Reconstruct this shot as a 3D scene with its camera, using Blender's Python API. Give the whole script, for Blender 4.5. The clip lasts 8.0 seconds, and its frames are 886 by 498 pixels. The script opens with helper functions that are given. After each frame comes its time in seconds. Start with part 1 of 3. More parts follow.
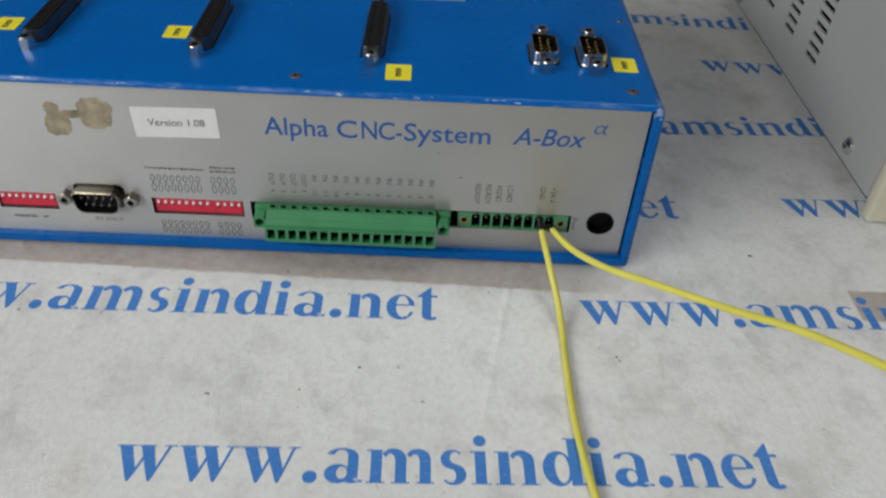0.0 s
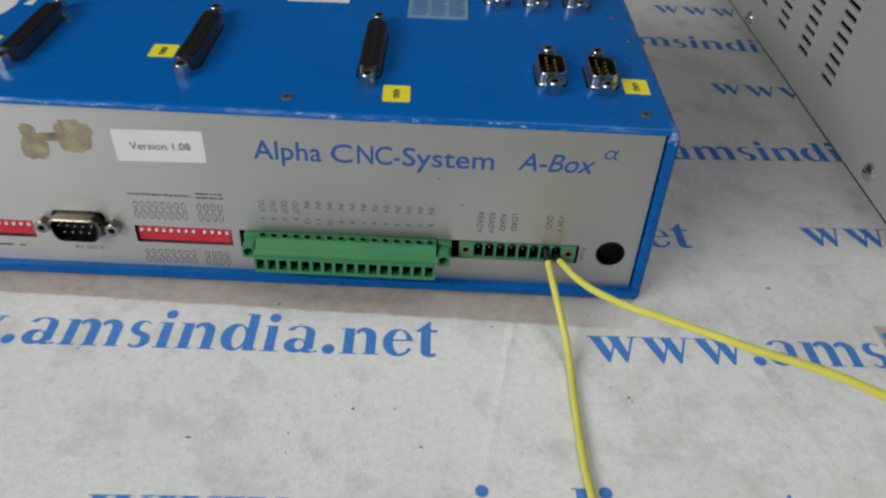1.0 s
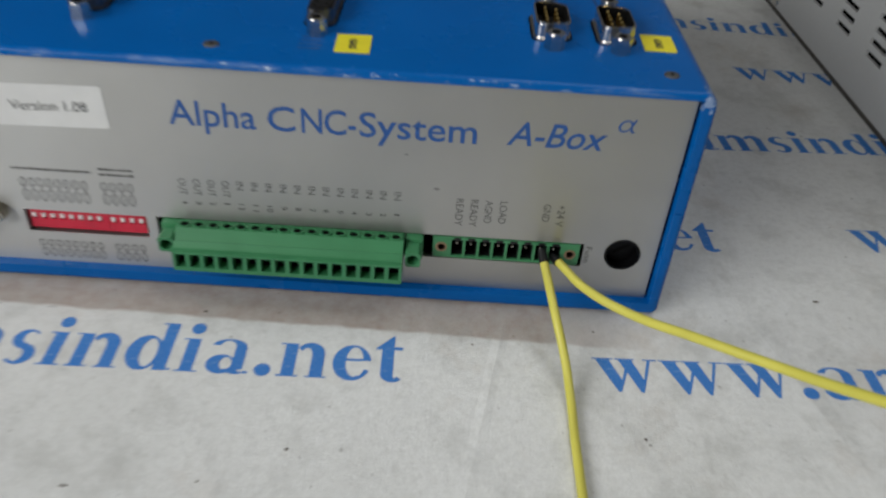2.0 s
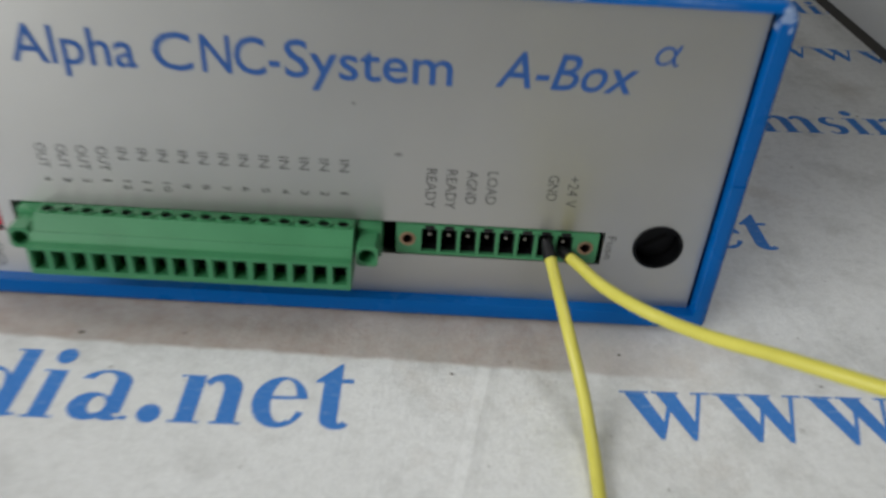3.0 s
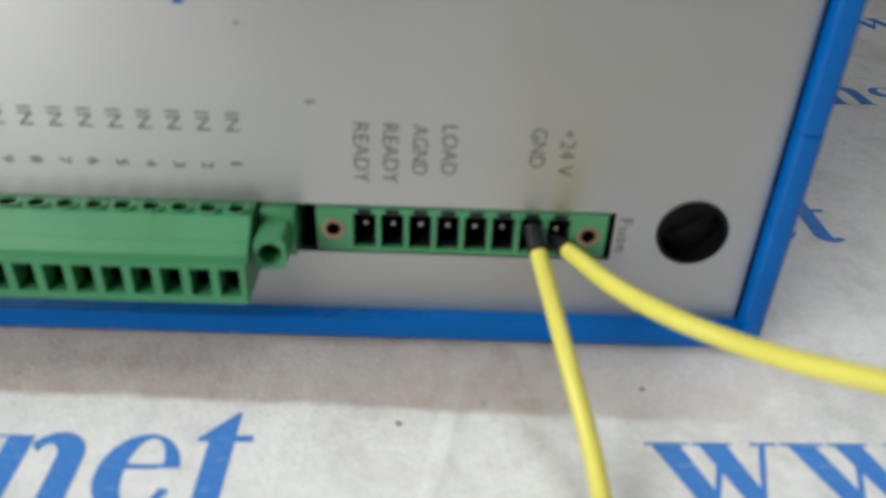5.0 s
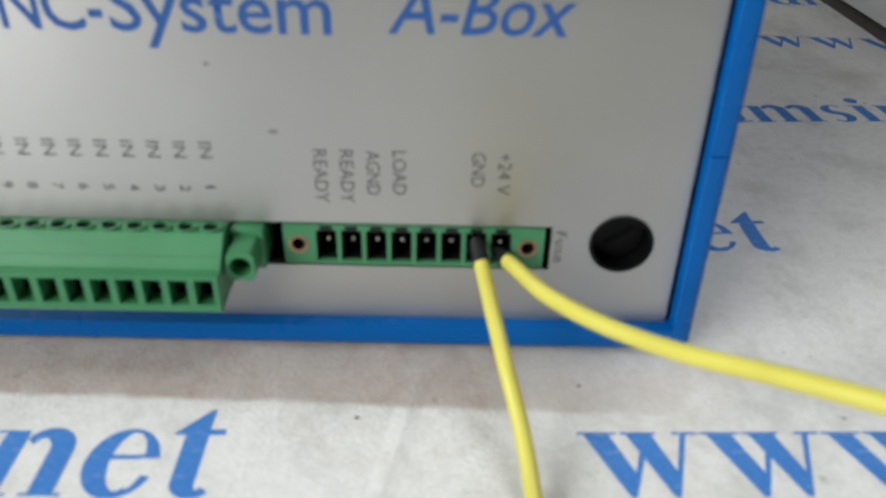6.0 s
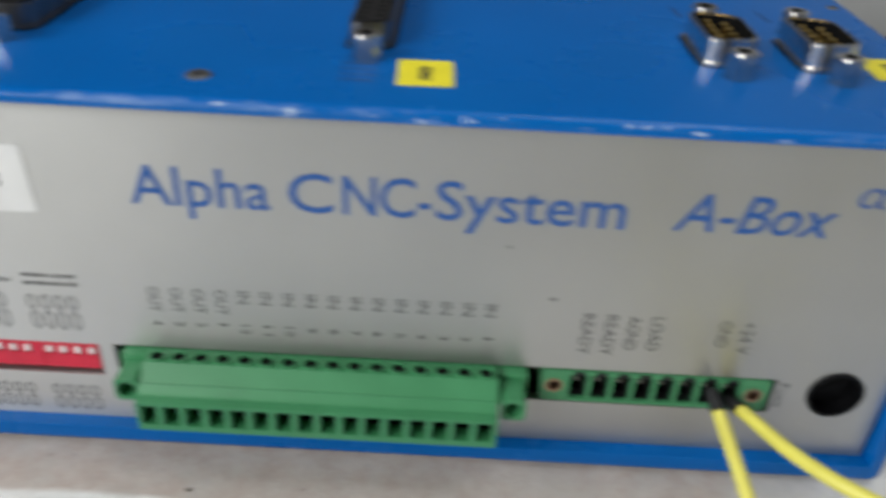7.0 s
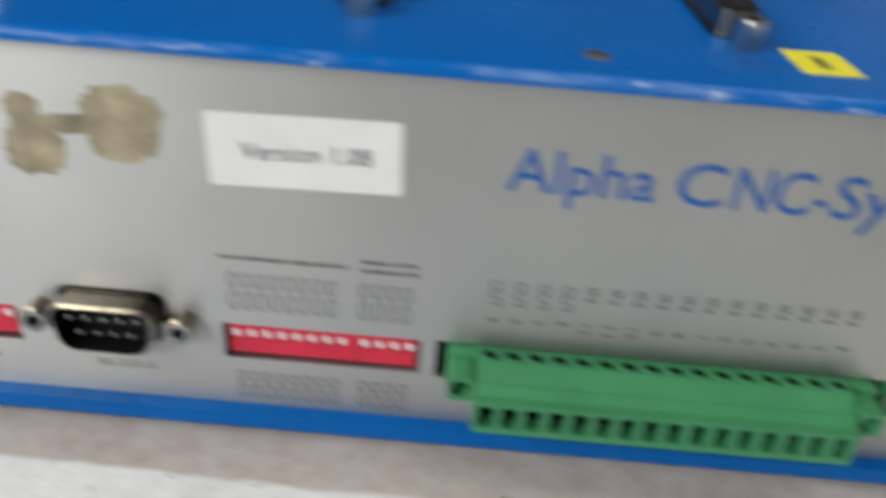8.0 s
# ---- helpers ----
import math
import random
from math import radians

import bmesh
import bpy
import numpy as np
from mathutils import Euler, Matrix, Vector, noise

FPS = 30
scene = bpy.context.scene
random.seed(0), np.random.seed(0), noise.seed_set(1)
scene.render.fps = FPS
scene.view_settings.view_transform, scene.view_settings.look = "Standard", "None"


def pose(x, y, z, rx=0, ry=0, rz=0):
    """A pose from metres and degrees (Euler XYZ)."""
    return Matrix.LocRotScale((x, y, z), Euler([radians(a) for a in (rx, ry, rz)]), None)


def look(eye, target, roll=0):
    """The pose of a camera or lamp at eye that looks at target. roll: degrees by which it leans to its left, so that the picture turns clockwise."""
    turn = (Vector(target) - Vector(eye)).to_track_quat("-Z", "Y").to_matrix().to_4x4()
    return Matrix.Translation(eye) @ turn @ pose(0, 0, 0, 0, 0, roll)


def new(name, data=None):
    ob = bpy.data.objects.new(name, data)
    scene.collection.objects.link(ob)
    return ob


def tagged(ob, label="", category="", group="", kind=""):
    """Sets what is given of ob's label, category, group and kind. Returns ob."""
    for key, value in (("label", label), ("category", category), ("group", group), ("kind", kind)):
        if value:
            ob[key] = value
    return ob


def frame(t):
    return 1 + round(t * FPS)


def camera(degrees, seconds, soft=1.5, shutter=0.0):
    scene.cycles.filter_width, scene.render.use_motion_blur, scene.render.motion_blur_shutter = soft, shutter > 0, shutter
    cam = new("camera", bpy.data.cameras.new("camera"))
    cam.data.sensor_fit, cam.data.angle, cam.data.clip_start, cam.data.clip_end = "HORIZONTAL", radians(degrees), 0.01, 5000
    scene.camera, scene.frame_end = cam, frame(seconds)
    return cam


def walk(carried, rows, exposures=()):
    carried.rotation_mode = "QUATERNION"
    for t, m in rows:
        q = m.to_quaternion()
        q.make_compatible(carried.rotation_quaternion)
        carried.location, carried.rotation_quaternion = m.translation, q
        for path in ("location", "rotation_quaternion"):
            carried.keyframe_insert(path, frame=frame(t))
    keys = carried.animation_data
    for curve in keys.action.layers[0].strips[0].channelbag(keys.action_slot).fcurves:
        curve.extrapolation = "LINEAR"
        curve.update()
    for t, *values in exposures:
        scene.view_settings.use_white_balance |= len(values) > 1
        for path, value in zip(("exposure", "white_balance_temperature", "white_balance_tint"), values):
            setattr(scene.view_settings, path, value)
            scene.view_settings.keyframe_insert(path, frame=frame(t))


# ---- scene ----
cam = camera(58.05, 8.0, soft=2.2, shutter=0.9)
# focus stays near the first distance, so the close views go soft
cam.data.dof.use_dof, cam.data.dof.focus_distance, cam.data.dof.aperture_fstop = True, 0.27, 27.0
ROWS = [
    (0.0, -0.01232, -0.23115, 0.20019, 49.64, -2.57, 0.88),
    (0.5, -0.01111, -0.22285, 0.19645, 50.64, -2.27, 0.91),
    (1.0, -0.01193, -0.21629, 0.19147, 51.28, -2.65, 1.04),
    (1.2, -0.01177, -0.20951, 0.18622, 51.45, -3.02, 1.02),
    (2.3, -0.00073, -0.16095, 0.13752, 53.37, -3.6, 1.56),
    (2.5, -0.00064, -0.15174, 0.12717, 54.34, -3.71, 1.24),
    (3.0, 0.00433, -0.13162, 0.10941, 54.74, -3.15, 0.97),
    (3.5, 0.00668, -0.11263, 0.09356, 55.09, -3.34, 0.67),
    (4.0, 0.00811, -0.10609, 0.08664, 55.74, -2.24, 1.44),
    (4.5, 0.00994, -0.09796, 0.0804, 57.16, -1.94, 0.85),
    (4.7, 0.01172, -0.09478, 0.07723, 56.8, -2.02, 0.6),
    (5.8, 0.02011, -0.1003, 0.08285, 57.22, -1.26, 0.17),
    (6.0, 0.02179, -0.10563, 0.08462, 57.85, -1.14, 0.36),
    (6.5, 0.00387, -0.10772, 0.09987, 57.76, -1.71, 1.05),
    (7.0, -0.02133, -0.1069, 0.11593, 56.88, -2.66, 1.58),
    (7.5, -0.04473, -0.10667, 0.10777, 56.9, -2.72, 3.25),
    (8.0, -0.07793, -0.10502, 0.10514, 58.31, -4.22, 2.82),
]
walk(cam, [(t, pose(x, y, z, rx, ry, rz)) for t, x, y, z, rx, ry, rz in ROWS],
     exposures=[(0.0, -0.11), (1.2, -0.14), (2.5, -0.25), (3.0, -0.14), (3.5, 0.05), (4.5, 0.28), (6.0, 0.37), (6.5, 0.29), (8.0, 0.28)])

# ---- world and lights ----
world = bpy.data.worlds.new("sky")
world.use_nodes = True
scene.world = world
wn = world.node_tree.nodes
sky = wn.new("ShaderNodeTexSky")
sky.sky_type, sky.sun_disc = "NISHITA", False
sky.sun_elevation, sky.sun_rotation = radians(50), radians(20)
wn["Background"].inputs["Strength"].default_value = 0.1
world.node_tree.links.new(sky.outputs["Color"], wn["Background"].inputs["Color"])


def area(name, m, sx, sy, watts, colour, shape="RECTANGLE"):
    lamp = bpy.data.lights.new(name, "AREA")
    lamp.shape, lamp.size, lamp.size_y, lamp.energy, lamp.color = shape, sx, sy, watts, colour
    ob = new(name, lamp)
    ob.matrix_world = m
    return ob


# daylight in the side window
area("window_light", look((-1.24, -1.05, 0.86), (0, 0, 0)), 1.3, 0.75, 32, (0.985, 1.0, 0.985))
# daylight in the roof opening
area("roof_light", pose(0.62, 0.1, 1.94), 0.9, 0.9, 12, (0.985, 1.0, 0.985))

# ---- materials ----


def material(name, colour, rough=0.5, metal=0.0, vary=0.12, scale=60.0, bump=0.0, bump_scale=900.0, spec=0.5, coat=0.0):
    """A surface with variation at two scales and a fine relief. Scales are per metre."""
    m = bpy.data.materials.new(name)
    m.use_nodes = True
    nt = m.node_tree
    n, l = nt.nodes, nt.links
    b = n["Principled BSDF"]
    b.inputs["Roughness"].default_value = rough
    b.inputs["Metallic"].default_value = metal
    b.inputs["Specular IOR Level"].default_value = spec
    b.inputs["Coat Weight"].default_value = coat
    tc = n.new("ShaderNodeTexCoord")
    big = n.new("ShaderNodeTexNoise")
    big.inputs["Scale"].default_value, big.inputs["Detail"].default_value = scale, 6
    fine = n.new("ShaderNodeTexNoise")
    fine.inputs["Scale"].default_value, fine.inputs["Detail"].default_value = scale * 14, 4
    l.new(tc.outputs["Object"], big.inputs["Vector"])
    l.new(tc.outputs["Object"], fine.inputs["Vector"])
    mix = n.new("ShaderNodeMath")
    mix.operation = "MULTIPLY_ADD"
    mix.inputs[1].default_value = 0.4
    l.new(fine.outputs["Fac"], mix.inputs[0])
    l.new(big.outputs["Fac"], mix.inputs[2])
    ramp = n.new("ShaderNodeMapRange")
    ramp.inputs["From Min"].default_value, ramp.inputs["From Max"].default_value = 0.45, 0.95
    ramp.inputs["To Min"].default_value, ramp.inputs["To Max"].default_value = 1 - vary, 1 + vary
    l.new(mix.outputs[0], ramp.inputs["Value"])
    col = n.new("ShaderNodeVectorMath")
    col.operation = "SCALE"
    col.inputs[0].default_value = colour[:3]
    l.new(ramp.outputs["Result"], col.inputs["Scale"])
    l.new(col.outputs["Vector"], b.inputs["Base Color"])
    rr = n.new("ShaderNodeMapRange")
    rr.inputs["To Min"].default_value, rr.inputs["To Max"].default_value = max(0.02, rough - 0.08), min(1, rough + 0.08)
    l.new(big.outputs["Fac"], rr.inputs["Value"])
    l.new(rr.outputs["Result"], b.inputs["Roughness"])
    if bump:
        bn = n.new("ShaderNodeTexNoise")
        bn.inputs["Scale"].default_value, bn.inputs["Detail"].default_value = bump_scale, 3
        l.new(tc.outputs["Object"], bn.inputs["Vector"])
        bp = n.new("ShaderNodeBump")
        bp.inputs["Strength"].default_value, bp.inputs["Distance"].default_value = bump, 0.0003
        l.new(bn.outputs["Fac"], bp.inputs["Height"])
        l.new(bp.outputs["Normal"], b.inputs["Normal"])
    return m


def ramp_mask(nt, source, lo, hi):
    r = nt.nodes.new("ShaderNodeMapRange")
    r.inputs["From Min"].default_value, r.inputs["From Max"].default_value = lo, hi
    nt.links.new(source, r.inputs["Value"])
    return r.outputs["Result"]


def noise_of(nt, vec, scale, detail=4, rough=0.5):
    t = nt.nodes.new("ShaderNodeTexNoise")
    t.inputs["Scale"].default_value, t.inputs["Detail"].default_value, t.inputs["Roughness"].default_value = scale, detail, rough
    nt.links.new(vec, t.inputs["Vector"])
    return t.outputs["Fac"]


def mixed(nt, fac, a, b):
    m = nt.nodes.new("ShaderNodeMix")
    m.data_type = "RGBA"
    for socket, v in ((m.inputs[0], fac), (m.inputs[6], a), (m.inputs[7], b)):
        if isinstance(v, (tuple, float, int)):
            socket.default_value = (*v, 1) if isinstance(v, tuple) else v
        else:
            nt.links.new(v, socket)
    return m.outputs[2]


def math_node(nt, op, a, b=None, c=None):
    m = nt.nodes.new("ShaderNodeMath")
    m.operation = op
    for i, v in enumerate((a, b, c)):
        if v is None:
            continue
        if isinstance(v, (float, int)):
            m.inputs[i].default_value = v
        else:
            nt.links.new(v, m.inputs[i])
    return m.outputs[0]


def stretched(nt, vec, sx, sy, sz, turn=0.0):
    m = nt.nodes.new("ShaderNodeMapping")
    m.inputs["Scale"].default_value = (sx, sy, sz)
    m.inputs["Rotation"].default_value = (0, 0, radians(turn))
    nt.links.new(vec, m.inputs["Vector"])
    return m.outputs["Vector"]


def weave_height(nt, vec, threads):
    """Plain weave: crossing threads, a sine each way."""
    sep = nt.nodes.new("ShaderNodeSeparateXYZ")
    nt.links.new(vec, sep.inputs[0])
    a = math_node(nt, "SINE", math_node(nt, "MULTIPLY", sep.outputs[0], threads * 6.283))
    b = math_node(nt, "SINE", math_node(nt, "MULTIPLY", sep.outputs[1], threads * 6.283))
    return math_node(nt, "MULTIPLY", a, b)


def cloth_material():
    m = bpy.data.materials.new("printed_canvas")
    m.use_nodes = True
    nt = m.node_tree
    b = nt.nodes["Principled BSDF"]
    b.inputs["Roughness"].default_value = 0.82
    b.inputs["Specular IOR Level"].default_value = 0.25
    v = nt.nodes.new("ShaderNodeTexCoord").outputs["Object"]
    base = mixed(nt, ramp_mask(nt, noise_of(nt, v, 9, 5), 0.35, 0.7), (0.685, 0.685, 0.67), (0.79, 0.79, 0.78))
    # the pinkish tape residue: a band with its own outline along the box, and a shorter piece farther along
    sep = nt.nodes.new("ShaderNodeSeparateXYZ")
    nt.links.new(v, sep.inputs[0])
    wob = math_node(nt, "MULTIPLY_ADD", noise_of(nt, v, 90, 4), 0.003, -0.0015)
    yy = math_node(nt, "ADD", sep.outputs[1], math_node(nt, "MULTIPLY_ADD", sep.outputs[0], 0.021, wob))

    def between(value, lo, hi, soft):
        return math_node(nt, "MULTIPLY", ramp_mask(nt, value, lo, lo + soft), ramp_mask(nt, value, hi, hi - soft))
    band = math_node(nt, "MULTIPLY", between(yy, -0.0162, 0.012, 0.0012), between(sep.outputs[0], -0.30, 0.062, 0.03))
    piece = math_node(nt, "MULTIPLY", between(yy, -0.0225, -0.0055, 0.001), between(sep.outputs[0], 0.1455, 0.31, 0.001))
    tape = math_node(nt, "MAXIMUM", band, piece)
    tape = math_node(nt, "MULTIPLY", tape, math_node(nt, "MULTIPLY_ADD", noise_of(nt, v, 170, 6, 0.75), 0.9, 0.38))
    base = mixed(nt, tape, base, (0.37, 0.295, 0.255))
    # rubbed grey patches, brownish handling marks, dark specks and long creases
    base = mixed(nt, math_node(nt, "MULTIPLY", ramp_mask(nt, noise_of(nt, v, 38, 8, 0.7), 0.5, 0.66), 0.5), base, (0.41, 0.41, 0.39))
    base = mixed(nt, math_node(nt, "MULTIPLY", ramp_mask(nt, noise_of(nt, v, 24, 7, 0.7), 0.55, 0.72), 0.4), base, (0.43, 0.35, 0.28))
    base = mixed(nt, math_node(nt, "MULTIPLY", ramp_mask(nt, noise_of(nt, stretched(nt, v, 2.5, 1, 1, 24), 60, 5), 0.6, 0.72), 0.22), base, (0.44, 0.43, 0.41))
    base = mixed(nt, math_node(nt, "MULTIPLY", ramp_mask(nt, noise_of(nt, v, 260, 3, 0.6), 0.69, 0.75), 0.8), base, (0.12, 0.10, 0.09))
    blot = noise_of(nt, v, 420, 4, 0.65)
    base = mixed(nt, math_node(nt, "MULTIPLY", ramp_mask(nt, blot, 0.45, 0.75), 0.28), base, (0.38, 0.37, 0.35))
    grain = ramp_mask(nt, noise_of(nt, stretched(nt, v, 1, 1.5, 1), 1500, 2), 0.3, 0.7)
    base = mixed(nt, math_node(nt, "MULTIPLY", grain, 0.2), base, (0.36, 0.35, 0.33))
    nt.links.new(base, b.inputs["Base Color"])
    h = math_node(nt, "ADD", math_node(nt, "MULTIPLY", weave_height(nt, v, 1300), 0.18), math_node(nt, "MULTIPLY", grain, 0.8))
    bp = nt.nodes.new("ShaderNodeBump")
    bp.inputs["Strength"].default_value, bp.inputs["Distance"].default_value = 0.5, 0.00015
    nt.links.new(h, bp.inputs["Height"])
    wr = nt.nodes.new("ShaderNodeBump")
    wr.inputs["Strength"].default_value, wr.inputs["Distance"].default_value = 0.6, 0.0016
    nt.links.new(noise_of(nt, stretched(nt, v, 1.7, 1, 1, 35), 26, 5), wr.inputs["Height"])
    nt.links.new(bp.outputs["Normal"], wr.inputs["Normal"])
    # long pressed creases
    cell = nt.nodes.new("ShaderNodeTexVoronoi")
    cell.feature = "DISTANCE_TO_EDGE"
    cell.inputs["Scale"].default_value = 11.0
    nt.links.new(stretched(nt, v, 1.0, 0.45, 1, 20), cell.inputs["Vector"])
    fold = math_node(nt, "MULTIPLY", ramp_mask(nt, cell.outputs["Distance"], 0.022, 0.0), ramp_mask(nt, noise_of(nt, v, 14, 3), 0.5, 0.64))
    cr = nt.nodes.new("ShaderNodeBump")
    cr.inputs["Strength"].default_value, cr.inputs["Distance"].default_value = 0.35, 0.0009
    nt.links.new(fold, cr.inputs["Height"])
    nt.links.new(wr.outputs["Normal"], cr.inputs["Normal"])
    nt.links.new(cr.outputs["Normal"], b.inputs["Normal"])
    return m


def print_material():
    """Blue print, rubbed through to the canvas here and there."""
    m = bpy.data.materials.new("blue_print")
    m.use_nodes = True
    nt = m.node_tree
    b = nt.nodes["Principled BSDF"]
    b.inputs["Roughness"].default_value = 0.75
    b.inputs["Specular IOR Level"].default_value = 0.25
    v = nt.nodes.new("ShaderNodeTexCoord").outputs["Object"]
    c = mixed(nt, ramp_mask(nt, noise_of(nt, v, 70, 5), 0.3, 0.7), (0.036, 0.172, 0.51), (0.05, 0.21, 0.56))
    c = mixed(nt, math_node(nt, "MULTIPLY", ramp_mask(nt, noise_of(nt, stretched(nt, v, 1, 5, 1, 35), 230, 5, 0.7), 0.57, 0.7), 0.6), c, (0.42, 0.50, 0.60))
    c = mixed(nt, math_node(nt, "MULTIPLY", ramp_mask(nt, noise_of(nt, v, 1600, 2), 0.45, 0.75), 0.25), c, (0.25, 0.36, 0.58))
    nt.links.new(c, b.inputs["Base Color"])
    return m


def paint_material():
    """Blue powder coat, chipped to bright metal along the folded edges."""
    m = bpy.data.materials.new("blue_paint")
    m.use_nodes = True
    nt = m.node_tree
    b = nt.nodes["Principled BSDF"]
    b.inputs["Specular IOR Level"].default_value = 0.15
    tc = nt.nodes.new("ShaderNodeTexCoord")
    v = tc.outputs["Object"]
    c = mixed(nt, ramp_mask(nt, noise_of(nt, v, 30, 6), 0.3, 0.7), (0.0003, 0.094, 0.345), (0.0005, 0.104, 0.38))
    c = mixed(nt, math_node(nt, "MULTIPLY", ramp_mask(nt, noise_of(nt, stretched(nt, v, 4, 1, 1, 30), 120, 6, 0.7), 0.66, 0.75), 0.25), c, (0.02, 0.09, 0.30))
    sep = nt.nodes.new("ShaderNodeSeparateXYZ")
    nt.links.new(v, sep.inputs[0])
    # the folds: the front top edge and the front of the side edge
    top = math_node(nt, "GREATER_THAN", sep.outputs[2], 0.0690)
    front = math_node(nt, "LESS_THAN", sep.outputs[1], -0.0019)
    edge = math_node(nt, "MULTIPLY", top, front)
    chips = ramp_mask(nt, noise_of(nt, stretched(nt, v, 1, 5, 5), 85, 5, 0.75), 0.59, 0.63)
    fac = math_node(nt, "MULTIPLY", edge, chips)
    # the paint is rubbed thin in a fine line on the very fold
    fine = math_node(nt, "MULTIPLY", math_node(nt, "GREATER_THAN", sep.outputs[2], 0.0694), math_node(nt, "LESS_THAN", sep.outputs[1], -0.0017))
    rub = math_node(nt, "MULTIPLY", ramp_mask(nt, noise_of(nt, stretched(nt, v, 1, 4, 4), 40, 5, 0.7), 0.47, 0.66), 0.36)
    fac = math_node(nt, "MAXIMUM", fac, math_node(nt, "MULTIPLY", fine, rub))
    corner = math_node(nt, "MULTIPLY", math_node(nt, "GREATER_THAN", sep.outputs[0], 0.0600), math_node(nt, "GREATER_THAN", sep.outputs[2], 0.0655))
    chips2 = ramp_mask(nt, noise_of(nt, v, 330, 4, 0.7), 0.5, 0.56)
    fac = math_node(nt, "MAXIMUM", fac, math_node(nt, "MULTIPLY", math_node(nt, "MULTIPLY", corner, math_node(nt, "LESS_THAN", sep.outputs[1], 0.0025)), math_node(nt, "MULTIPLY", chips2, 0.45)))
    nt.links.new(mixed(nt, fac, c, (0.50, 0.57, 0.65)), b.inputs["Base Color"])
    nt.links.new(math_node(nt, "MULTIPLY_ADD", noise_of(nt, v, 40, 5), 0.16, 0.2), b.inputs["Roughness"])
    bp = nt.nodes.new("ShaderNodeBump")
    bp.inputs["Strength"].default_value, bp.inputs["Distance"].default_value = 0.12, 0.0002
    nt.links.new(noise_of(nt, v, 900, 3), bp.inputs["Height"])
    nt.links.new(bp.outputs["Normal"], b.inputs["Normal"])
    return m


def panel_material():
    """Satin anodised aluminium with a fine horizontal grain and faint smudges."""
    m = bpy.data.materials.new("satin_aluminium")
    m.use_nodes = True
    nt = m.node_tree
    b = nt.nodes["Principled BSDF"]
    b.inputs["Metallic"].default_value = 0.9
    v = nt.nodes.new("ShaderNodeTexCoord").outputs["Object"]
    c = mixed(nt, ramp_mask(nt, noise_of(nt, v, 26, 6), 0.35, 0.7), (0.49, 0.485, 0.47), (0.55, 0.545, 0.53))
    c = mixed(nt, math_node(nt, "MULTIPLY", ramp_mask(nt, noise_of(nt, v, 90, 6, 0.7), 0.64, 0.76), 0.25), c, (0.40, 0.37, 0.32))
    g = noise_of(nt, stretched(nt, v, 1, 1, 30), 260, 3)
    c = mixed(nt, math_node(nt, "MULTIPLY", g, 0.18), c, (0.38, 0.38, 0.37))
    nt.links.new(c, b.inputs["Base Color"])
    nt.links.new(math_node(nt, "MULTIPLY_ADD", noise_of(nt, v, 45, 5), 0.10, 0.34), b.inputs["Roughness"])
    # the horizontal grain spreads the light upwards and downwards more than sideways
    b.inputs["Anisotropic"].default_value, b.inputs["Anisotropic Rotation"].default_value = 0.75, 0.25
    bp = nt.nodes.new("ShaderNodeBump")
    bp.inputs["Strength"].default_value, bp.inputs["Distance"].default_value = 0.06, 0.0001
    nt.links.new(g, bp.inputs["Height"])
    nt.links.new(bp.outputs["Normal"], b.inputs["Normal"])
    return m


CLOTH, PRINT, BLUE, PANEL = cloth_material(), print_material(), paint_material(), panel_material()
GREEN = material("green_nylon", (0.040, 0.198, 0.080), 0.42, vary=0.1, scale=120, bump=0.1, bump_scale=2500)
GREEN_DARK = material("green_nylon_header", (0.045, 0.20, 0.085), 0.5, vary=0.12, scale=120)
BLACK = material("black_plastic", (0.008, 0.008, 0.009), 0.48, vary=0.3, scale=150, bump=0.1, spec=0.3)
DEEP_BLACK = material("black_bakelite", (0.003, 0.003, 0.0035), 0.4, vary=0.2, spec=0.12)
NAVY = material("navy_seal", (0.002, 0.012, 0.05), 0.7, vary=0.3, spec=0.1)
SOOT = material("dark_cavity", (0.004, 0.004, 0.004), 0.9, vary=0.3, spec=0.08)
STEEL = material("nickel_plate", (0.62, 0.60, 0.57), 0.24, 1.0, vary=0.15, scale=220, bump=0.12, bump_scale=1500)
TIN = material("dull_tin_plate", (0.42, 0.40, 0.36), 0.33, 1.0, vary=0.2, scale=200, bump=0.15, bump_scale=1500)
OLD_TIN = material("tarnished_tin", (0.10, 0.088, 0.07), 0.2, 1.0, vary=0.3, scale=300, bump=0.15, bump_scale=1500)
DULL_SCREW = material("dull_screw_steel", (0.11, 0.11, 0.11), 0.5, 0.5, vary=0.3, scale=500)
WORN_TIN = material("yellowed_tin", (0.46, 0.42, 0.34), 0.22, 1.0, vary=0.3, scale=300, bump=0.15, bump_scale=1500)
DARK_TIN = material("darkened_tin", (0.20, 0.195, 0.19), 0.36, 1.0, vary=0.2, scale=200, bump=0.15, bump_scale=1500)
GOLD = material("gold_plate", (0.78, 0.55, 0.20), 0.25, 1.0, vary=0.1, scale=300)
BRASS = material("brass", (0.36, 0.23, 0.15), 0.35, 1.0, vary=0.2, scale=300)
RED = material("red_plastic", (0.52, 0.014, 0.040), 0.4, vary=0.12, scale=200)
WHITE_PLASTIC = material("white_plastic", (0.78, 0.76, 0.74), 0.4, vary=0.06, scale=200)
YELLOW_LABEL = material("yellow_label", (0.80, 0.70, 0.03), 0.5, vary=0.08, scale=200)
WIRE = material("yellow_insulation", (0.58, 0.53, 0.085), 0.38, vary=0.07, scale=150, bump=0.05)
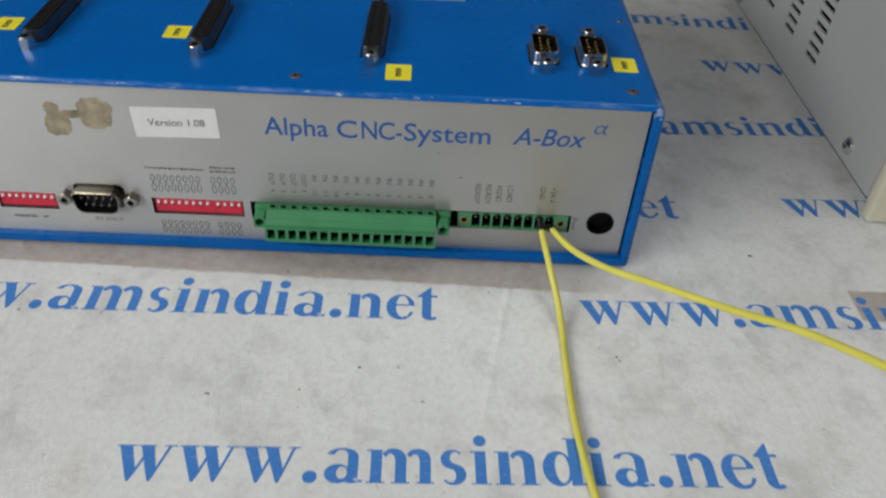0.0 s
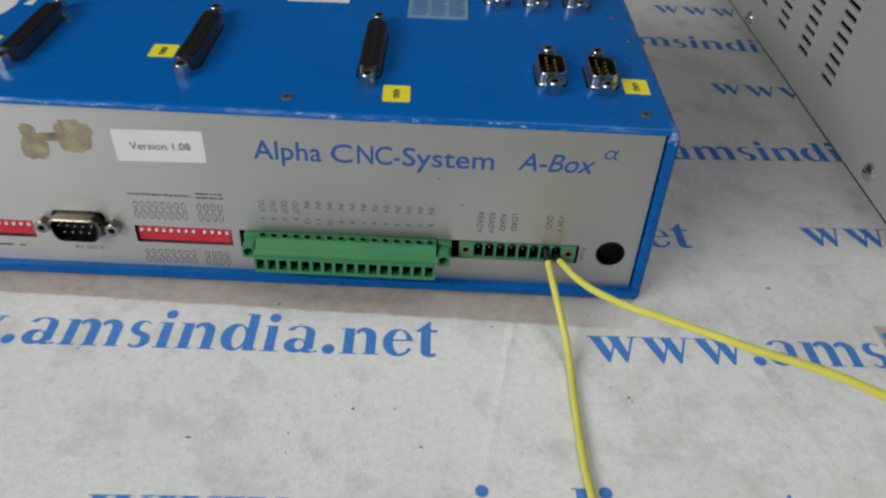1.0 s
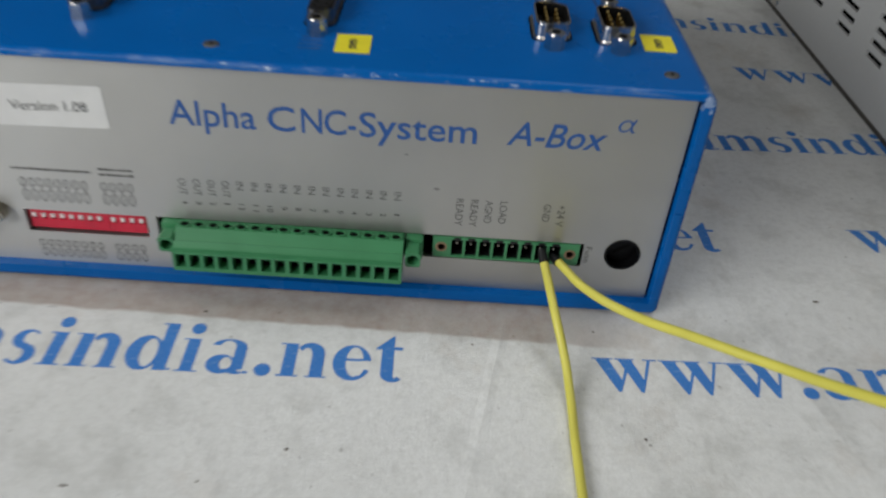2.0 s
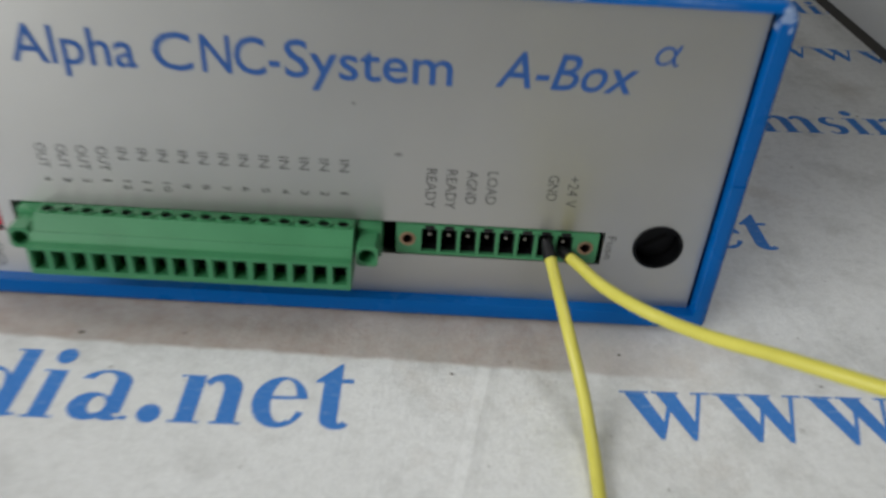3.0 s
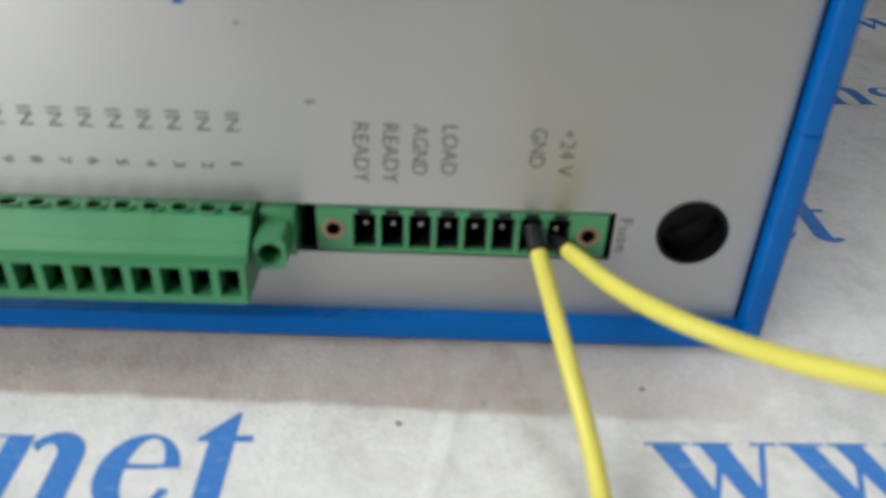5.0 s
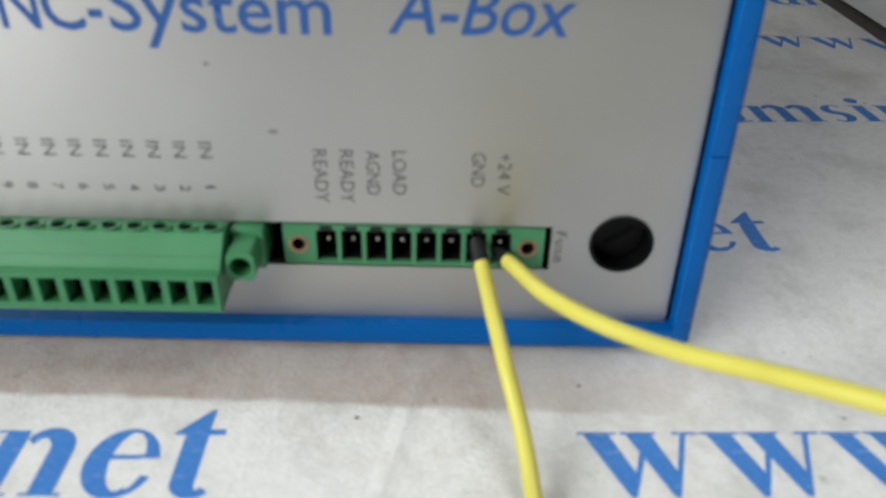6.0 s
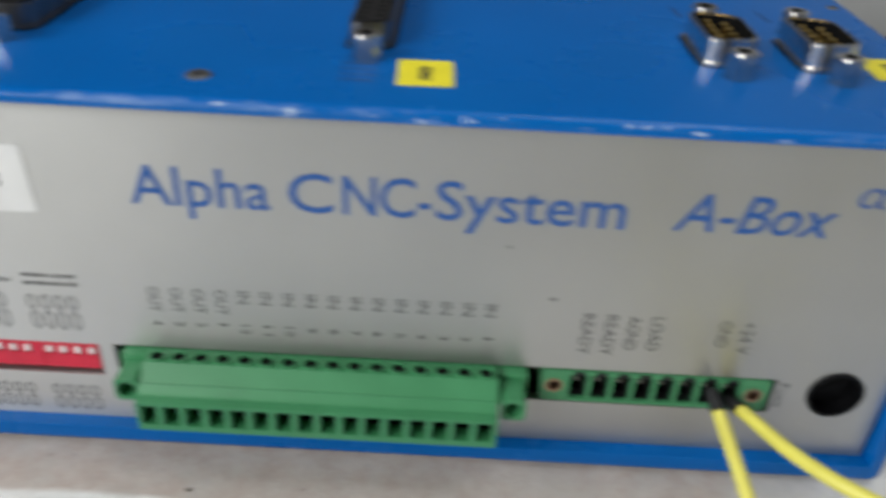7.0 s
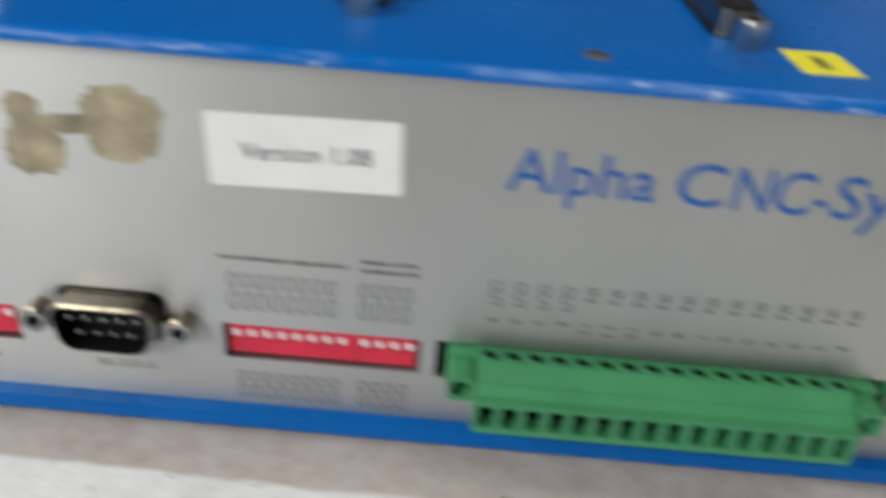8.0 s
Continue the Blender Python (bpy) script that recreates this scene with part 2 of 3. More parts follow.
PAPER = material("white_label_paper", (0.66, 0.655, 0.645), 0.6, vary=0.05, scale=150)
PLATE = material("silver_plate", (0.22, 0.36, 0.50), 0.4, 0.3, vary=0.1, scale=100)
INK_BLUE = material("blue_ink", (0.013, 0.082, 0.29), 0.5, vary=0.08, scale=200)
INK_GREY = material("grey_ink", (0.095, 0.093, 0.09), 0.6, vary=0.15, scale=400)
INK_BLACK = material("black_ink", (0.03, 0.03, 0.03), 0.6, vary=0.15, scale=400)
RESIDUE = material("glue_residue", (0.275, 0.235, 0.155), 0.75, vary=0.6, scale=170, bump=0.5, bump_scale=1500)
GREY_PAINT = material("light_grey_paint", (0.33, 0.33, 0.325), 0.45, vary=0.05, scale=25, bump=0.2, bump_scale=2200)
CREAM = material("cream_paint", (0.52, 0.49, 0.38), 0.5, vary=0.06, scale=30)
DIRT = material("dark_dirt", (0.16, 0.14, 0.12), 0.9, vary=0.3, scale=800)
RUBBER = material("black_rubber", (0.015, 0.015, 0.015), 0.8)
WALL = material("wall_paint", (0.32, 0.31, 0.295), 0.9, vary=0.05, scale=4)
CEILING = material("ceiling_paint", (0.50, 0.49, 0.47), 0.9, vary=0.04, scale=4)
FLOOR = material("floor_tile", (0.36, 0.32, 0.29), 0.5, vary=0.1, scale=5)
WOOD = material("table_wood", (0.30, 0.19, 0.10), 0.5, vary=0.2, scale=20)

# ---- mesh helpers; lengths in millimetres ----


def part(name, bm, mat, parent=None, label="", smooth=35):
    bmesh.ops.recalc_face_normals(bm, faces=bm.faces)
    for v in bm.verts:
        v.co *= 0.001
    me = bpy.data.meshes.new(name)
    bm.to_mesh(me)
    bm.free()
    me.materials.append(mat)
    if smooth:
        me.shade_smooth()
        me.set_sharp_from_angle(angle=radians(smooth))
    ob = new(name, me)
    if parent is not None:
        ob.parent = parent
    if label:
        tagged(ob, label)
    return ob


def share(ob, parent, dx=0.0, dy=0.0, dz=0.0):
    """A repeat of a part on the same mesh, moved by millimetres."""
    o = new(ob.name.split(".")[0], ob.data)
    o.parent = parent
    o.location = Vector(ob.location) + Vector((dx, dy, dz)) * 0.001
    return o


def box(bm, x0, x1, y0, y1, z0, z1, bev=0.0, seg=2):
    made = bmesh.ops.create_cube(bm, size=1.0)["verts"]
    for v in made:
        v.co = Vector((x0 + (v.co.x + 0.5) * (x1 - x0), y0 + (v.co.y + 0.5) * (y1 - y0), z0 + (v.co.z + 0.5) * (z1 - z0)))
    if bev:
        edges = list({e for v in made for e in v.link_edges})
        bmesh.ops.bevel(bm, geom=edges, offset=bev, segments=seg, profile=0.5, affect="EDGES")
    return bm


def cyl(bm, centre, axis, r, h, seg=24, r2=None, hollow=False):
    """A round bar from centre along axis for h."""
    made = bmesh.ops.create_cone(bm, cap_ends=not hollow, segments=seg, radius1=r, radius2=r if r2 is None else r2, depth=h)["verts"]
    turn = Vector((0, 0, 1)).rotation_difference(Vector(axis)).to_matrix()
    for v in made:
        v.co = Vector(centre) + turn @ (v.co + Vector((0, 0, h / 2)))
    return bm


def prism(bm, outline, axis, a, b):
    """Extrude an outline of 2D points: axis 'x' takes (y, z), 'y' takes (x, z), 'z' takes (x, y)."""
    def place(p, d):
        return {"x": (d, p[0], p[1]), "y": (p[0], d, p[1]), "z": (p[0], p[1], d)}[axis]
    lo = [bm.verts.new(place(p, a)) for p in outline]
    hi = [bm.verts.new(place(p, b)) for p in outline]
    n = len(outline)
    bm.faces.new(lo)
    bm.faces.new(hi[::-1])
    for i in range(n):
        bm.faces.new((lo[i], lo[(i + 1) % n], hi[(i + 1) % n], hi[i]))
    return bm


def tube(bm, outer, inner, axis, a, b):
    """A ring between two outlines of the same count, extruded from a to b."""
    def place(p, d):
        return {"x": (d, p[0], p[1]), "y": (p[0], d, p[1]), "z": (p[0], p[1], d)}[axis]
    rings = [[bm.verts.new(place(p, d)) for p in line] for line, d in ((outer, a), (outer, b), (inner, b), (inner, a))]
    n = len(outer)
    for k in range(4):
        p, q = rings[k], rings[(k + 1) % 4]
        for i in range(n):
            bm.faces.new((p[i], p[(i + 1) % n], q[(i + 1) % n], q[i]))
    return bm


def plate_with_holes(bm, x0, x1, z0, z1, y0, y1, holes):
    """A plate from y0 to y1 with rectangular holes (xa, xb, za, zb) cut through."""
    xs = sorted({x0, x1, *(h[0] for h in holes), *(h[1] for h in holes)})
    zs = sorted({z0, z1, *(h[2] for h in holes), *(h[3] for h in holes)})

    def solid(i, j):
        if not (0 <= i < len(xs) - 1 and 0 <= j < len(zs) - 1):
            return False
        cx, cz = (xs[i] + xs[i + 1]) / 2, (zs[j] + zs[j + 1]) / 2
        return not any(h[0] < cx < h[1] and h[2] < cz < h[3] for h in holes)
    cache = {}

    def v(i, j, y):
        key = (i, j, y)
        if key not in cache:
            cache[key] = bm.verts.new((xs[i], y, zs[j]))
        return cache[key]
    for i in range(len(xs) - 1):
        for j in range(len(zs) - 1):
            if not solid(i, j):
                continue
            for y in (y0, y1):
                bm.faces.new((v(i, j, y), v(i + 1, j, y), v(i + 1, j + 1, y), v(i, j + 1, y)))
            for di, dj, a, b in ((-1, 0, (i, j), (i, j + 1)), (1, 0, (i + 1, j), (i + 1, j + 1)), (0, -1, (i, j), (i + 1, j)), (0, 1, (i, j + 1), (i + 1, j + 1))):
                if not solid(i + di, j + dj):
                    bm.faces.new((v(*a, y0), v(*b, y0), v(*b, y1), v(*a, y1)))
    return bm


def rounded(w, h, r, n=5, cx=0.0, cz=0.0):
    pts = []
    for sx, sz, a0 in ((1, 1, 0), (-1, 1, 90), (-1, -1, 180), (1, -1, 270)):
        for k in range(n + 1):
            a = radians(a0 + 90 * k / n)
            pts.append((cx + sx * (w / 2 - r) + r * math.cos(a), cz + sz * (h / 2 - r) + r * math.sin(a)))
    return pts


def dshape(w_top, w_bot, h, r, n=4):
    """The outline of a D connector: wide side up, rounded corners."""
    corners = [(w_top / 2, h / 2), (-w_top / 2, h / 2), (-w_bot / 2, -h / 2), (w_bot / 2, -h / 2)]
    pts = []
    for i in range(4):
        p, a, b = Vector(corners[i]), Vector(corners[i - 1]), Vector(corners[(i + 1) % 4])
        u, w = (a - p).normalized(), (b - p).normalized()
        s, e = p + u * r, p + w * r
        for k in range(n + 1):
            t = k / n
            pts.append(tuple((1 - t) ** 2 * s + 2 * t * (1 - t) * p + t * t * e))
    return pts


def letters(name, body, parent, mat, x, z, width, cap, y=-0.06, turn=0, shear=0.0, label="", plane="front", centre=False, bold=0.0):
    """Lettering, scaled so that the line is `width` long and its capitals `cap` high, in millimetres.
    Its first letter's foot stands at (x, z); turn: degrees clockwise."""
    def mesh_of(text):
        cu = bpy.data.curves.new(name, "FONT")
        cu.body, cu.size, cu.shear = text, 1.0, shear
        cu.resolution_u = 3
        cu.offset = bold
        ob = bpy.data.objects.new(name, cu)
        scene.collection.objects.link(ob)
        bpy.context.view_layer.update()
        me = bpy.data.meshes.new_from_object(ob.evaluated_get(bpy.context.evaluated_depsgraph_get()))
        bpy.data.objects.remove(ob)
        return me
    tall = mesh_of("H")
    hcap = max(v.co.y for v in tall.vertices)
    me = mesh_of(body)
    xs = [v.co.x for v in me.vertices]
    lo, hi = min(xs), max(xs)
    sx, sy = width / (hi - lo), cap / hcap
    c, s = math.cos(radians(-turn)), math.sin(radians(-turn))
    for v in me.vertices:
        px, py = (v.co.x - lo) * sx, v.co.y * sy
        if centre:
            px -= width / 2
        qx, qy = px * c - py * s, px * s + py * c
        v.co = Vector((x + qx, y, z + qy)) * 0.001 if plane == "front" else Vector((x + qx, z + qy, y)) * 0.001
    me.materials.append(mat)
    ob = new(name, me)
    ob.parent = parent
    if label:
        tagged(ob, label)
    return ob


def thing(name, label, category, group="", kind=""):
    return tagged(new(name), label, category, group, kind)


# ---- the room that closes the place ----
def slab(name, x0, x1, y0, y1, z0, z1, mat, holes=None):
    bm = bmesh.new()
    if holes:
        plate_with_holes(bm, y0, y1, z0, z1, x0, x1, holes)
        for v in bm.verts:
            v.co = Vector((v.co.y, v.co.x, v.co.z))
    else:
        box(bm, x0, x1, y0, y1, z0, z1)
    return tagged(part(name, bm, mat, smooth=0), kind="structure")


slab("floor", -1400, 2100, -2100, 2600, -850, -750, FLOOR)
bm = plate_with_holes(bmesh.new(), -1400, 2100, -2100, 2600, 1950, 2050, [(120, 1120, -400, 600)])
for v in bm.verts:
    v.co = Vector((v.co.x, v.co.z, v.co.y))
tagged(part("ceiling", bm, CEILING, smooth=0), kind="structure")
slab("wall_east", 2000, 2100, -2000, 2500, -750, 1950, WALL)
slab("wall_north", -1400, 2100, 2500, 2600, -750, 1950, WALL)
slab("wall_south", -1400, 2100, -2100, -2000, -750, 1950, WALL)
slab("wall_west", -1400, -1300, -2000, 2500, -750, 1950, WALL, [(-1750, -350, 430, 1290)])

# ---- table and printed cloth ----
table = thing("table", "wooden work table under a printed canvas cloth", "table")
bm = bmesh.new()
part("tabletop", box(bm, -700, 700, -500, 700, -30, -1.5, 2), WOOD, table)
for x in (-650, 650):
    for y in (-450, 650):
        part("leg", box(bmesh.new(), x - 25, x + 25, y - 25, y + 25, -750, -30, 2), WOOD, table)

cloth = thing("printed_cloth", "soiled white canvas cloth printed with rows of blue web addresses", "tablecloth")
bm = bmesh.new()
nx, ny = 120, 100
grid = [[bm.verts.new((-720 + 1440 * i / nx, -520 + 1240 * j / ny, 0)) for j in range(ny + 1)] for i in range(nx + 1)]
for i in range(nx):
    for j in range(ny):
        bm.faces.new((grid[i][j], grid[i + 1][j], grid[i + 1][j + 1], grid[i][j + 1]))
rim = [e for e in bm.edges if e.is_boundary]
low = bmesh.ops.extrude_edge_only(bm, edges=rim)["geom"]
for v in low:
    if isinstance(v, bmesh.types.BMVert):
        v.co.z -= 120
        v.co.x += 6 * math.sin(v.co.y * 0.05)
        v.co.y += 6 * math.sin(v.co.x * 0.05)
part("sheet", bm, CLOTH, cloth)

# serif print, in thousandths of the letter size
GLYPH_WIDTH = {"w": 722, ".": 250, "n": 556, "e": 444, "t": 333}


def ellipse_band(cx, cy, rx, ry, ix, iy, jx, jy, a0, a1, n=22):
    """The band between an outer ellipse and an inner one with its own centre, from angle a0 to a1."""
    pts = []
    for k in range(n + 1):
        a = radians(a0 + (a1 - a0) * k / n)
        pts.append(((cx + rx * math.cos(a), cy + ry * math.sin(a)), (ix + jx * math.cos(a), iy + jy * math.sin(a))))
    return [(pts[k][0], pts[k + 1][0], pts[k + 1][1], pts[k][1]) for k in range(n)]


def rect(x0, x1, y0, y1):
    return [((x0, y0), (x1, y0), (x1, y1), (x0, y1))]


def glyph(ch):
    if ch == "w":
        return ([((48, 456), (196, 456), (312, 110), (248, -14), (232, -14))], [((236, -14), (262, -14), (392, 340), (368, 380))],
                [((296, 456), (444, 456), (540, 130), (486, -14), (470, -14))], [((474, -14), (500, -14), (648, 456), (612, 456))],
                rect(12, 240, 456, 474), rect(262, 474, 456, 474), rect(566, 712, 456, 474))
    if ch == ".":
        return (ellipse_band(125, 72, 84, 86, 125, 72, 0.5, 0.5, 0, 360),)
    if ch == "n":
        return (rect(66, 200, 18, 456), rect(20, 245, 0, 18), [((18, 430), (66, 445), (66, 456), (18, 456))],
                ellipse_band(338, 318, 152, 158, 300, 300, 58, 98, 0, 150), rect(358, 490, 18, 318), rect(316, 536, 0, 18))
    if ch == "e":
        return (ellipse_band(226, 228, 202, 245, 252, 240, 92, 205, 12, 300), [((314, 258), (424, 258), (424, 284), (314, 284))],
                rect(152, 318, 250, 280), ellipse_band(226, 228, 202, 245, 240, 225, 130, 212, 300, 336, 8))
    if ch == "t":
        return (rect(84, 216, 90, 430), [((22, 430), (84, 430), (216, 430), (306, 430), (306, 473), (216, 473), (216, 630), (198, 630), (22, 446))],
                ellipse_band(206, 96, 122, 110, 236, 104, 22, 62, 180, 322, 14))
    return ()


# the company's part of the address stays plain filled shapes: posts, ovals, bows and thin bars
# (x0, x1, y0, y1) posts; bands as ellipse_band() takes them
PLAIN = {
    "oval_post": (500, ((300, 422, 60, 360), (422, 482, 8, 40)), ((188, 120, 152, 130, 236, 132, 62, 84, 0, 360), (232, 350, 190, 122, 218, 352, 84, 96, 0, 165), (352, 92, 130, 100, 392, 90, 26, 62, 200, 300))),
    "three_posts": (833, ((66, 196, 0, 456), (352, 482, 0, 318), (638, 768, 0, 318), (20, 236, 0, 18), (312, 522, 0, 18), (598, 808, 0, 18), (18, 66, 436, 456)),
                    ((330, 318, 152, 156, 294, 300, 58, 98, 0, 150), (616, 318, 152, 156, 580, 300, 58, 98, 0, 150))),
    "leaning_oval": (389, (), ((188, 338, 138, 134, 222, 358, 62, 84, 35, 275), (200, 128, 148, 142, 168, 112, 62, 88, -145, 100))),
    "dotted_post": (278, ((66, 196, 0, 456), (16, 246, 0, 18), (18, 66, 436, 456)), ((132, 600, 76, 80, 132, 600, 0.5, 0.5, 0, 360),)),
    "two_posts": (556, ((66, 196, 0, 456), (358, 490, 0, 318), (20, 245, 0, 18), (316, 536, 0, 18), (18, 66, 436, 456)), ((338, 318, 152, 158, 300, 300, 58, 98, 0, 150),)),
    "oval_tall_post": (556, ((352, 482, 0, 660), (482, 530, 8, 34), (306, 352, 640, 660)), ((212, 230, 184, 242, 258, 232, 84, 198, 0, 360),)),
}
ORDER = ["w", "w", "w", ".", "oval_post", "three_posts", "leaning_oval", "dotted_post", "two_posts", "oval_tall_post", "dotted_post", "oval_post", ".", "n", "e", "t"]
SIZE = 25.1
printed = {}


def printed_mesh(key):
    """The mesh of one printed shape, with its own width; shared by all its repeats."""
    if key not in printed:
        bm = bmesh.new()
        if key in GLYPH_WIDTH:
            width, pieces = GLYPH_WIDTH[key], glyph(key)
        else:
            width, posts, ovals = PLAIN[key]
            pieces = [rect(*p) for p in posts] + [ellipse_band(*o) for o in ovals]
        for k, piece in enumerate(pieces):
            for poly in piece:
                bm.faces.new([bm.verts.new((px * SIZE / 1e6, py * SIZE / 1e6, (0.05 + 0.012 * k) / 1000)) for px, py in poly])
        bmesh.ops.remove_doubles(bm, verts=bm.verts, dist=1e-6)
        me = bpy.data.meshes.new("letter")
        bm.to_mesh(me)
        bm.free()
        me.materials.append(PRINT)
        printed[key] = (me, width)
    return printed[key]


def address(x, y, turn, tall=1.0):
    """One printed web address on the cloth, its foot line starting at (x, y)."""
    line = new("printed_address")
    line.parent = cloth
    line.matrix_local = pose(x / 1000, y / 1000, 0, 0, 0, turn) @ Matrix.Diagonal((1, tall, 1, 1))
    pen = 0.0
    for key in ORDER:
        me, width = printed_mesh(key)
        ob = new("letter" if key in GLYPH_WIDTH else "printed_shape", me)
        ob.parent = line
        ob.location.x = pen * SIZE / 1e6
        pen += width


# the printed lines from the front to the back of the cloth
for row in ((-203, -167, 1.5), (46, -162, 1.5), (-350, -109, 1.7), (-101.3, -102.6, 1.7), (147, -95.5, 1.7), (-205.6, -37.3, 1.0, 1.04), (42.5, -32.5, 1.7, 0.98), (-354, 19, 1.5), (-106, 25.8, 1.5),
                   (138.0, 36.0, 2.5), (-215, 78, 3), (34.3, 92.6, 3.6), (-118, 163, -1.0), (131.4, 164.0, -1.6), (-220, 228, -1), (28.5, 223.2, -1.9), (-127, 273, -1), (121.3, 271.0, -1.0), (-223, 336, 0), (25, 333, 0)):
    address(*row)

# ---- the blue control box ----
X0, X1, TOP, DEPTH = -180.4, 63.5, 70.8, 170.0
control_box = thing("control_box", "blue powder-coated control box with a satin aluminium front panel", "control unit")



def arc(cx, cz, r, a0, a1, n=6):
    return [(cx + r * math.cos(radians(a0 + (a1 - a0) * k / n)), cz + r * math.sin(radians(a0 + (a1 - a0) * k / n))) for k in range(n + 1)]


def shell_rows(bm, outline, rows):
    """Skin an outline through rows of (y, inset): each row shrinks the outer part of the outline by its inset."""
    rings = [[bm.verts.new((x, y, z)) for x, z in outline(inset)] for y, inset in rows]
    n = len(rings[0])
    for p, q in zip(rings, rings[1:]):
        for i in range(n):
            bm.faces.new((p[i], p[(i + 1) % n], q[(i + 1) % n], q[i]))
    bm.faces.new(rings[0])
    bm.faces.new(rings[-1][::-1])
    return bm


HEM, LIP = 3.3, 2.1


def cover_outline(e):
    """Lid with hemmed side flanges down to mid height; e: how far the outer skin is drawn in."""
    return ([(X0 + e, 36.2)] + arc(X0 + 4.2, TOP - 4.2, 4.2 - e, 180, 90) + arc(X1 - 4.2, TOP - 4.2, 4.2 - e, 90, 0) + [(X1 - e, 36.2)]
            + [(X1 - HEM, 36.2), (X1 - HEM, TOP - LIP), (X0 + HEM, TOP - LIP), (X0 + HEM, 36.2)])


def tray_outline(e):
    return ([(X1 - e, 36.0)] + arc(X1 - 2.2, 2.8, 2.2 - e, 0, -90) + arc(X0 + 2.2, 2.8, 2.2 - e, 270, 180) + [(X0 + e, 36.0)]
            + [(X0 + HEM, 36.0), (X0 + HEM, 4.9), (X1 - HEM, 4.9), (X1 - HEM, 36.0)])


# the front of the sheet is rolled back, so its edge runs round
ROLL = [(-2.6, 1.7), (-2.45, 1.1), (-2.1, 0.55), (-1.6, 0.2), (-0.9, 0.0)]
bm = shell_rows(bmesh.new(), cover_outline, [(y + 0.1, e * 0.75) for y, e in ROLL] + [(DEPTH, 0.0)])
part("cover", bm, BLUE, control_box, "blue painted cover with chipped edges")
bm = shell_rows(bmesh.new(), tray_outline, [(y - 0.15, e) for y, e in ROLL] + [(DEPTH, 0.0)])
part("tray", bm, BLUE, control_box, "blue painted lower tray")
part("back_panel", box(bmesh.new(), X0 + 3.4, X1 - 3.4, DEPTH - 3, DEPTH - 1, 5, TOP - 2.2), PANEL, control_box)
for x in (X0 + 20, X1 - 20):
    for y in (20, DEPTH - 20):
        part("foot", cyl(bmesh.new(), (x, y, 0.02), (0, 0, 1), 6, 0.6), RUBBER, control_box)

DIP_HOLES = [(-113.8, -80.7, 15.2, 22.4), (-170.0, -148.6, 15.0, 22.2)]
# the round fuse opening, cut in fine steps under the holder's rim
FUSE_HOLE = [(50.1 - 4.9 * math.cos(radians(a)), 50.1 + 4.9 * math.cos(radians(a)), 19.8 - 4.9 * math.sin(radians(a)), 19.8 + 4.9 * math.sin(radians(a))) for a in range(5, 90, 10)]
bm = bmesh.new()
plate_with_holes(bm, X0 + 4.2, X1 - 4.2, 4.95, TOP - 2.3, 0.0, 2.0, [(-78.0, 39.2, 14.8, 22.6)] + DIP_HOLES + FUSE_HOLE)
# dark sealing strips in the gap beside the panel
for x in (X1 - 4.18, X0 + 3.33):
    part("seal_strip", box(bmesh.new(), x, x + 0.85, 0.8, 1.6, 5.0, TOP - 2.4), NAVY, control_box)
panel = part("front_panel", bm, PANEL, control_box, "satin aluminium front panel with printed lettering", smooth=0)
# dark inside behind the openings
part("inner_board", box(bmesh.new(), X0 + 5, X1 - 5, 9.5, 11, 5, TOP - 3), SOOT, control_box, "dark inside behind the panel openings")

# front panel lettering
for word, x, w in (("Alpha", -69.9, 21.7), ("C", -45.3, 6.9), ("N", -36.9, 5.2), ("C", -31.2, 5.5), ("-", -25.2, 1.9), ("System", -22.5, 29.4)):
    letters("title", word, panel, INK_BLUE, x, 51.8, w, 6.8, bold=0.009)
letters("title", "A-Box", panel, INK_BLUE, 14.4, 52.2, 24.9, 6.6, shear=0.25, bold=0.009)
bm = bmesh.new()
for poly in ellipse_band(0, 0, 1.75, 1.75, 0.05, 0, 1.2, 1.25, 0, 360, 28):
    bm.faces.new([bm.verts.new((43.2 + p[0] + 0.25 * p[1], -0.05, 59.5 + p[1])) for p in poly])
for (xa, za), (xb, zb) in (((45.6, 61.5), (44.6, 59.3)), ((44.6, 59.3), (44.9, 57.9)), ((44.9, 57.9), (45.6, 58.0))):
    d = Vector((zb - za, 0, xa - xb)).normalized() * 0.27
    bm.faces.new([bm.verts.new((p, -0.07, q)) for p, q in ((xa + d.x, za + d.z), (xa - d.x, za - d.z), (xb - d.x, zb - d.z), (xb + d.x, zb + d.z))])
part("title_sign", bm, INK_BLUE, panel, smooth=0)

SLOT = [-69.2 + 3.79 * i for i in range(16)]
names = ["OUT"] * 4 + ["IN"] * 12
numbers = ["4", "3", "2", "1"] + [str(k) for k in range(12, 0, -1)]
for x, word, num in zip(SLOT, names, numbers):
    letters("terminal_name", word, panel, INK_GREY, x - 0.95, 35.7, 2.6 if word == "IN" else 5.2, 1.85, turn=90)
    letters("terminal_number", num, panel, INK_GREY, x - 0.85, 28.6, 1.05 * len(num) if num != "1" else 0.45, 1.5, turn=90)
PIN = [4.35 + 3.87 * i for i in range(8)]
for i, word, w in ((0, "READY", 8.4), (1, "READY", 8.4), (2, "AGND", 7.0), (3, "LOAD", 6.9), (6, "GND", 5.4), (7, "+24 V", 6.6)):
    letters("terminal_name", word, panel, INK_GREY, PIN[i] - 1.2, 34.9, w * 1.04, 2.0, turn=90)
letters("fuse_name", "Fuse", panel, INK_GREY, 39.8, 21.8, 5.6, 1.7, turn=90)
letters("port_name", "RS 232-0", panel, INK_GREY, -136.0, 11.0, 9.8, 1.5)

